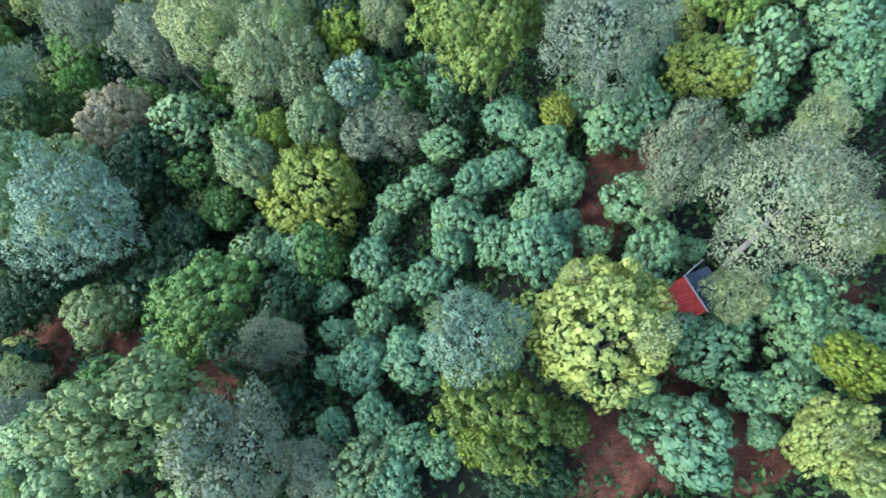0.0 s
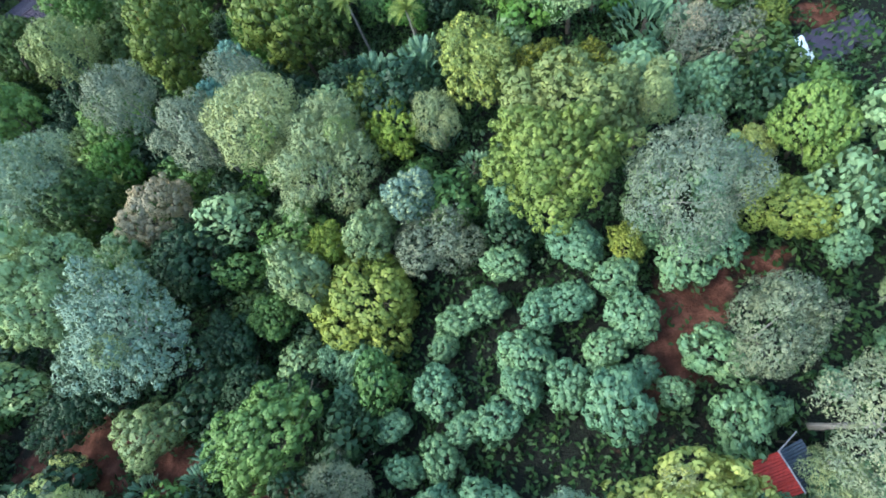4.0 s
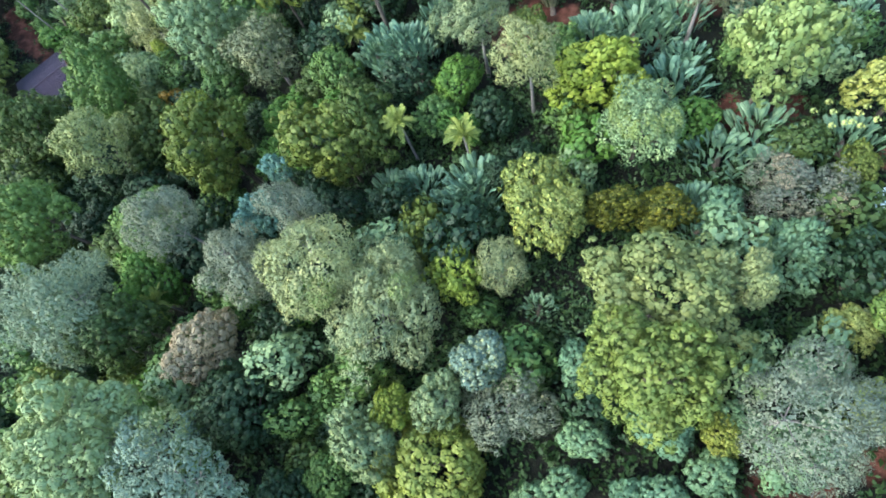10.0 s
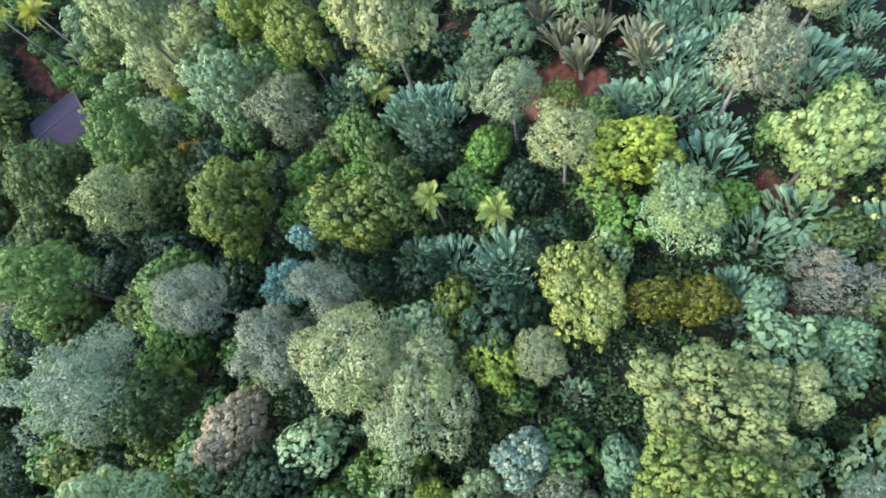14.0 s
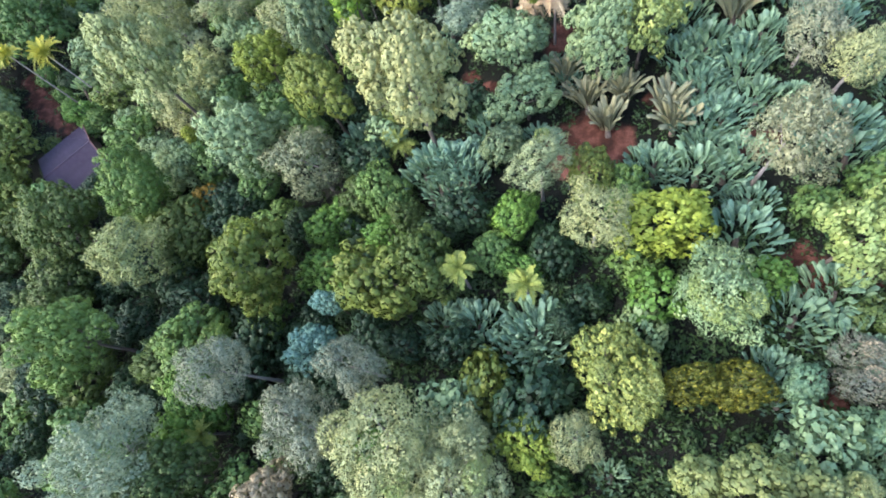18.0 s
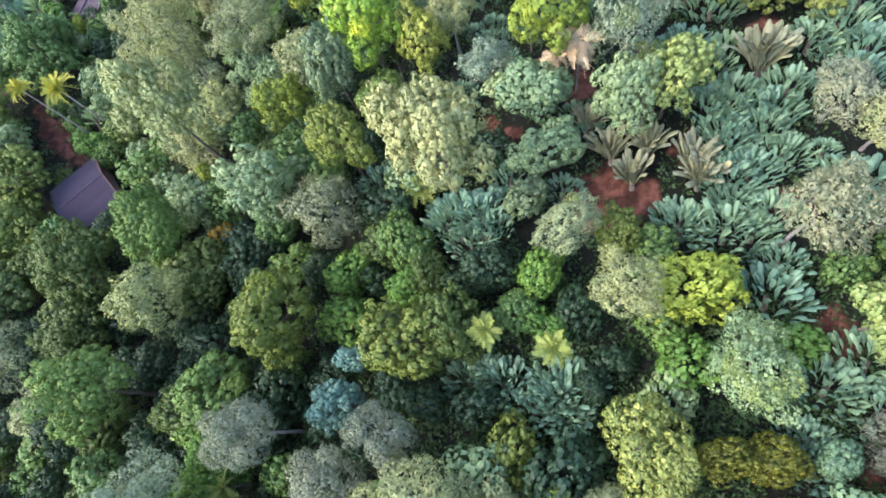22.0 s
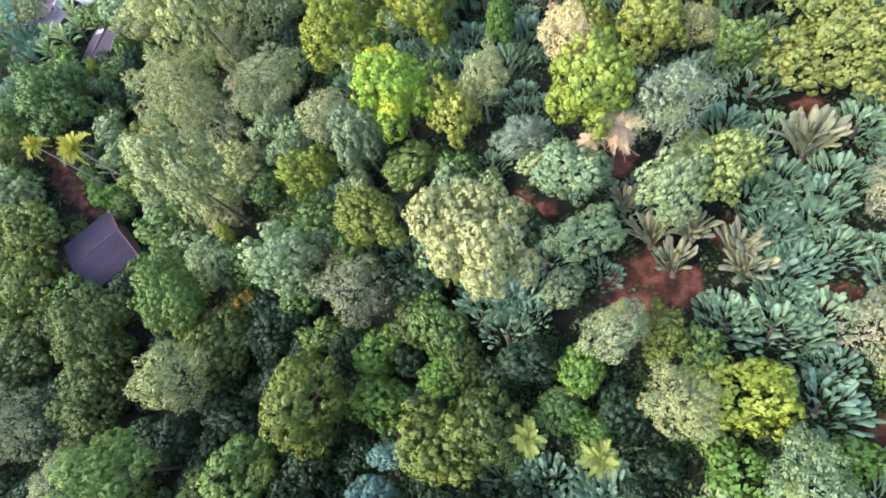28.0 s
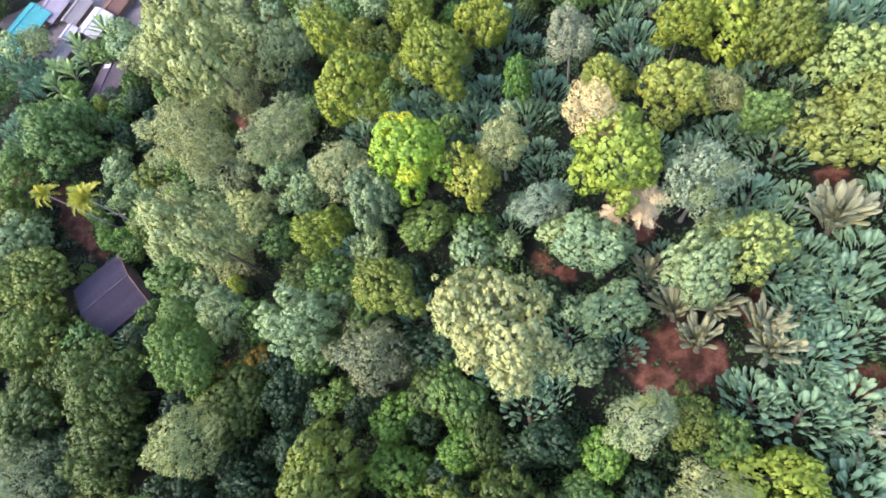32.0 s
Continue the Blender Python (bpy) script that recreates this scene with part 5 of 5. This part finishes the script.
def low_growth():
    """Knee-high to chest-high bushes that close the gaps under the trees."""
    rng = random.Random(21)
    spots = []
    for _ in range(9000):
        if len(spots) >= 1500:
            break
        x, y = rng.uniform(-92, 13), rng.uniform(-3, 104)
        if x < -50 - 0.8 * y or (x > -14 and y < 18 and rng.random() < 0.95) or math.hypot((x + 25) / 8, (y - 35) / 5) < 1:
            continue
        r = rng.uniform(0.5, 0.95)
        if any((x - a) ** 2 + (y - b) ** 2 < (0.62 * c + 0.2 * r) ** 2 for a, b, c in PLACED) or any((x - a) ** 2 + (y - b) ** 2 < (0.95 * c + 0.5 * r) ** 2 for a, b, c in BARE):
            continue
        spots.append((x, y, ground_z(x, y) + 0.5 * r, r))
    g = np.random.default_rng(22)
    cen, per = np.array(spots), 48
    k = len(cen)
    i = np.repeat(np.arange(k), per)
    d = unit(g.normal(size=(k * per, 3)) * (1, 1, 0.8) + (0, 0, 0.55))
    reach = cen[i, 3] * g.uniform(0.75, 1.1, k * per)
    cen[:, :3] = on_hill(cen[:, :3])
    pos = cen[i, :3] + d * reach[:, None] * (1, 1, 0.9)
    L = g.uniform(0.2, 0.36, k * per) * (0.6 + 0.6 * cen[i, 3])
    me = crown_mesh("low_growth", pos, unit(d * 0.5 + g.normal(size=d.shape) * 0.6), unit(d + (0, 0, 0.4) + g.normal(size=d.shape) * 0.25), L, L * 0.55, unit(d + (0, 0, 0.3)))
    me.materials.append(LEAF["low"])
    tagged(new("low_bushes", me), "low green bushes and saplings filling the gaps under the trees", "undergrowth", kind="stuff")


# ---- buildings ----
def box(sx, sy, sz, bevel=0.02):
    bm = bmesh.new()
    bmesh.ops.create_cube(bm, size=1.0, matrix=Matrix.Diagonal((sx, sy, sz, 1)))
    bmesh.ops.bevel(bm, geom=bm.edges[:], offset=bevel, segments=1, affect="EDGES")
    me = bpy.data.meshes.new("box")
    bm.to_mesh(me)
    bm.free()
    return me


def corrugated(width, length, waves=7, depth=0.03):
    """A corrugated sheet, its waves across x, running along y."""
    n = waves * 4
    verts, faces = [], []
    for j in range(2):
        for i in range(n + 1):
            verts.append((width * (i / n - 0.5), length * (j - 0.5), depth * math.sin(i * math.pi / 2)))
    for i in range(n):
        faces.append((i, i + 1, n + 2 + i, n + 1 + i))
    k = len(verts)
    verts += [(x, y, z - 0.02) for x, y, z in verts]
    faces += [tuple(q + k for q in reversed(f)) for f in faces]
    return mesh_of("roof_sheet", verts, faces)


def metal_roof(name, a, b):
    m = rough_material(name, a, b, 0.9, 0.6, 0.15, (0.3, 0.7), 0.0, 8.0)
    m.node_tree.nodes["Principled BSDF"].inputs["Specular IOR Level"].default_value = 0.3
    return m


MUD = rough_material("mud_wall", (0.13, 0.08, 0.06), (0.22, 0.14, 0.11), 1.5)
DARK_ROOF = metal_roof("dark_roof", (0.03, 0.024, 0.04), (0.055, 0.044, 0.068))
GREY_ROOF = metal_roof("grey_roof", (0.17, 0.155, 0.21), (0.25, 0.235, 0.29))
WHITE_ROOF = metal_roof("white_roof", (0.29, 0.29, 0.35), (0.40, 0.40, 0.45))
CYAN_ROOF = metal_roof("cyan_roof", (0.02, 0.19, 0.22), (0.03, 0.27, 0.30))


def house(x, y, turn, length, width, eave, ridge, roof, label, sheets=8):
    """A gabled house: mud walls, and each roof slope laid with corrugated sheets. Its ridge runs along x before the turn."""
    base = tagged(new("house"), label, "house")
    base.location, base.rotation_euler = site(x, y, ridge - 0.1) - Vector((0, 0, ridge)), (0, 0, radians(turn))
    w, l, deep = width - 1.0, length - 0.9, 0.2 * max(width, length)
    side = box(l, 0.18, eave + deep)
    for s in (-1, 1):
        part("wall", side, MUD, base, m=pose(0, s * (w / 2 - 0.09), (eave - deep) / 2))
    gable = mesh_of("gable", [(t * 0.09, q * (w / 2 - 0.19), z) for t in (-1, 1) for q, z in ((-1, -deep), (1, -deep), (1, eave), (0, eave + (ridge - eave) * 0.9), (-1, eave))],
                    [(0, 4, 3, 2, 1), (5, 6, 7, 8, 9), (0, 1, 6, 5), (1, 2, 7, 6), (2, 3, 8, 7), (3, 4, 9, 8), (4, 0, 5, 9)])
    for s in (-1, 1):
        part("wall", gable, MUD, base, "red-brown mud gable wall", pose(s * (l / 2 - 0.09), 0, 0))
    slope = math.hypot(width / 2, ridge - eave)
    tilt = math.degrees(math.atan2(ridge - eave, width / 2))
    sheet = corrugated(length / sheets + 0.06, slope + 0.05)
    cap = part("ridge_cap", mesh_of("ridge_cap", *tube([(-length / 2, 0, 0), (0, 0, 0.01), (length / 2, 0, 0)], (0.09, 0.09, 0.09), 6)), roof, base, m=pose(0, 0, ridge + 0.03))
    rng = random.Random(int(length * 100 + width))
    for s in (-1, 1):
        for i in range(sheets):
            m = pose(length * ((i + 0.5) / sheets - 0.5), s * width / 4, (ridge + eave) / 2 + 0.012 * (i % 2), -s * tilt, rng.uniform(-0.4, 0.4), rng.uniform(-0.5, 0.5))
            part("roof_sheet", sheet, roof, base, m=m)
    PLACED.append((x, y, 0.5 * width + 2.6))
    return base


RED_BROWN = metal_roof("rusty_roof", (0.07, 0.035, 0.032), (0.12, 0.062, 0.05))
SLATE_ROOF = metal_roof("slate_roof", (0.13, 0.125, 0.14), (0.20, 0.19, 0.21))
home = house(-69.2, 61.2, 39, 7.0, 8.2, 2.5, 3.4, DARK_ROOF, "house with a dark purple-brown corrugated roof among trees", 9)
verge = box(4.2, 0.12, 0.1)
for s in (-1, 1):
    part("verge_board", verge, RED_BROWN, home, "rusty red-brown verge board", pose(3.52, s * 2.06, 2.99, 0, 0, 90) @ pose(0, 0, 0, 0, s * 12.4, 0))
house(-73.4, 57.0, 39, 2.4, 2.6, 1.5, 1.9, RED_BROWN, "low lean-to shed with a rusty brown roof beside the house", 3)
house(-94.0, 105.0, 57, 8.4, 5.4, 1.3, 2.2, CYAN_ROOF, "house with a bright turquoise metal roof", 11)
house(-82.6, 105.2, 59, 4.8, 4.4, 1.5, 2.1, WHITE_ROOF, "small house with a white metal roof", 5)
house(-86.4, 103.6, 60, 2.6, 2.3, 1.4, 1.8, WHITE_ROOF, "small shed with a white metal roof", 3)
house(-90.3, 108.9, 60, 5.0, 4.6, 1.4, 2.3, GREY_ROOF, "house with a pale lavender-grey metal roof", 6)
house(-86.2, 107.9, 60, 5.0, 3.4, 1.4, 2.1, SLATE_ROOF, "house with a dull slate-grey roof in the yard", 6)
house(-80.2, 109.6, 60, 4.6, 3.8, 1.4, 2.1, RED_BROWN, "house with a rusty red-brown roof", 5)
house(-86.8, 99.6, 60, 4.0, 3.0, 1.3, 1.7, SLATE_ROOF, "small shed with a slate-grey roof", 4)
shed = house(-78.2, 94.4, 75, 6.6, 4.4, 1.4, 1.9, DARK_ROOF, "shed with a dark flat-pitched roof and one white sheet", 8)
part("roof_sheet", corrugated(0.75, 1.6), WHITE_ROOF, shed, "white corrugated sheet", pose(2.1, 0.98, 1.72, -14.4))


YARD = rough_material("beaten_yard", (0.06, 0.048, 0.052), (0.125, 0.105, 0.115), 0.7, 0.9, 0.3, (0.3, 0.7), 0.0, 6.0)


def yard(x, y, sx, sy, turn):
    """Beaten earth round the houses, following the ground."""
    n = 16
    c, q = math.cos(radians(turn)), math.sin(radians(turn))
    verts, faces = [], []
    for j in range(n + 1):
        for i in range(n + 1):
            u, v = sx * (i / n - 0.5), sy * (j / n - 0.5)
            edge = 1 + 0.15 * noise.noise((u * 0.4, v * 0.4, 2))
            px, py = x + (u * c - v * q) * edge, y + (u * q + v * c) * edge
            rim = i in (0, n) or j in (0, n)
            verts.append(site(px, py, -0.3 if rim else 0.26))
    for j in range(n):
        for i in range(n):
            a = j * (n + 1) + i
            faces.append((a, a + 1, a + n + 2, a + n + 1))
    me = mesh_of("yard", verts, faces)
    me.polygons.foreach_set("use_smooth", [True] * len(faces))
    me.materials.append(YARD)
    tagged(new("yard", me), "grey-brown beaten earth yard between the houses", "ground", kind="structure")
    PLACED.append((x, y, 0.4 * sx))


yard(-87.0, 107.0, 24.0, 17.0, 30)


# ---- small hut with a red sheet roof, beside the yellow tree ----
RED_ROOF = metal_roof("red_roof", (0.18, 0.014, 0.009), (0.30, 0.028, 0.02))
NAVY_SHEET = metal_roof("navy_sheet", (0.02, 0.03, 0.045), (0.045, 0.06, 0.085))
STEEL = rough_material("grey_pole", (0.16, 0.16, 0.17), (0.26, 0.26, 0.27), 6.0, 0.5)


def red_hut(x, y, turn):
    hut = tagged(new("hut"), "small hut with a red sheet roof and a dark lean-to", "hut")
    hut.location, hut.rotation_euler = site(x, y, 2.4) - Vector((0, 0, 2.45)), (0, 0, radians(turn))
    sheet = corrugated(0.56, 1.35, 5, 0.02)
    for i in range(3):
        part("roof_sheet", sheet, RED_ROOF, hut, "red corrugated sheet", pose(0.53 * (i - 1), 0.64, 2.34 + 0.008 * (i % 2), -14))
    dark = corrugated(0.58, 1.2, 5, 0.02)
    for i in range(3):
        part("roof_sheet", dark, NAVY_SHEET, hut, "dark blue-grey corrugated sheet", pose(0.53 * (i - 1), -0.55, 2.34, 14))
    part("ridge_pole", mesh_of("ridge_pole", *tube([(-0.85, 0, 0), (0, 0, 0.01), (0.85, 0, 0)], (0.035, 0.035, 0.035), 6)), STEEL, hut, "grey metal pole", pose(0, 0.0, 2.53))
    part("brace_pole", mesh_of("brace_pole", *tube([(0.8, 0, 0), (0.97, -0.55, -0.12), (1.12, -1.1, -0.28)], (0.03, 0.03, 0.03), 6)), STEEL, hut, "grey metal pole", pose(0, 0, 2.52))
    post = mesh_of("post", *tube([(0, 0, -0.6), (0.01, 0, 1.1), (0, 0, 2.2)], (0.05, 0.045, 0.04), 6))
    for px in (-0.75, 0.75):
        for py in (-0.95, 1.1):
            part("post", post, BARK, hut, m=pose(px, py, 0))
    PLACED.append((x, y, 1.4))


# ---- sheets lying in the yard at the east edge ----
def rumpled_sheet(name, label, x, y, sx, sy, turn, material, high=0.06, seed=3):
    n = 22
    verts, faces = [], []
    for j in range(n + 1):
        for i in range(n + 1):
            u, v = i / n - 0.5, j / n - 0.5
            edge = 1 + 0.12 * noise.noise((u * 3, v * 3, seed))
            z = high * (1.2 + noise.noise((u * 5, v * 5, seed + 2)) + 0.5 * noise.noise((u * 14, v * 14, seed)))
            verts.append((u * sx * edge, v * sy * edge, z))
    for j in range(n):
        for i in range(n):
            a = j * (n + 1) + i
            faces.append((a, a + 1, a + n + 2, a + n + 1))
    me = mesh_of(name, verts, faces)
    me.polygons.foreach_set("use_smooth", [True] * len(faces))
    me.materials.append(material)
    ob = tagged(new(name, me), label, "sheet")
    ob.matrix_basis = HILL @ pose(x, y, ground_z(x, y) + 0.06, 0, 0, turn)
    solid = ob.modifiers.new("thickness", "SOLIDIFY")
    solid.thickness = 0.02
    PLACED.append((x, y, max(sx, sy) * 0.6))
    return ob


def fallen_bough(x, y, turn, length):
    """A bare grey bough lying on the earth, forked at its thin end."""
    rng = random.Random(17)
    pts = [Vector((length * (i / 5 - 0.5), 0.09 * rng.uniform(-1, 1), 0.09 + 0.03 * rng.uniform(-1, 1))) for i in range(6)]
    fork = [pts[3], pts[3] + Vector((0.16, 0.12, 0.06)) * length, pts[3] + Vector((0.26, 0.26, 0.1)) * length]
    ob = tagged(new("fallen_bough", mesh_of("fallen_bough", *joined([tube(pts, (0.085, 0.08, 0.07, 0.055, 0.04, 0.015), 7), tube(fork, (0.045, 0.03, 0.01), 5)]))), "bare pale grey bough lying on red earth", "branch")
    ob.data.materials.append(PALE_BARK)
    ob.matrix_basis = HILL @ pose(x, y, ground_z(x, y) + 0.05, 0, 0, turn)


fallen_bough(-20.8, 3.6, 36, 2.3)
red_hut(3.9, 6.8, 113)
# the near-white blue of this sheet is a sky glare put into its colour
WHITE_SHEET = rough_material("white_glare_plastic", (0.70, 0.86, 0.92), (0.86, 0.94, 0.97), 2.0, 0.25, 0.05)
VIOLET_SHEET = rough_material("violet_sheet", (0.016, 0.014, 0.034), (0.034, 0.027, 0.055), 1.2, 0.6, 0.1)
rumpled_sheet("plastic_sheet", "white-blue plastic sheet lying on the ground, sky glare put into its colour", 10.7, 30.4, 1.3, 2.0, 10, WHITE_SHEET, 0.12)
rumpled_sheet("tarpaulin", "dark violet-blue tarpaulin spread on the ground", 13.2, 30.9, 3.8, 2.6, 15, VIOLET_SHEET, 0.05, 7)

thicket()
low_growth()
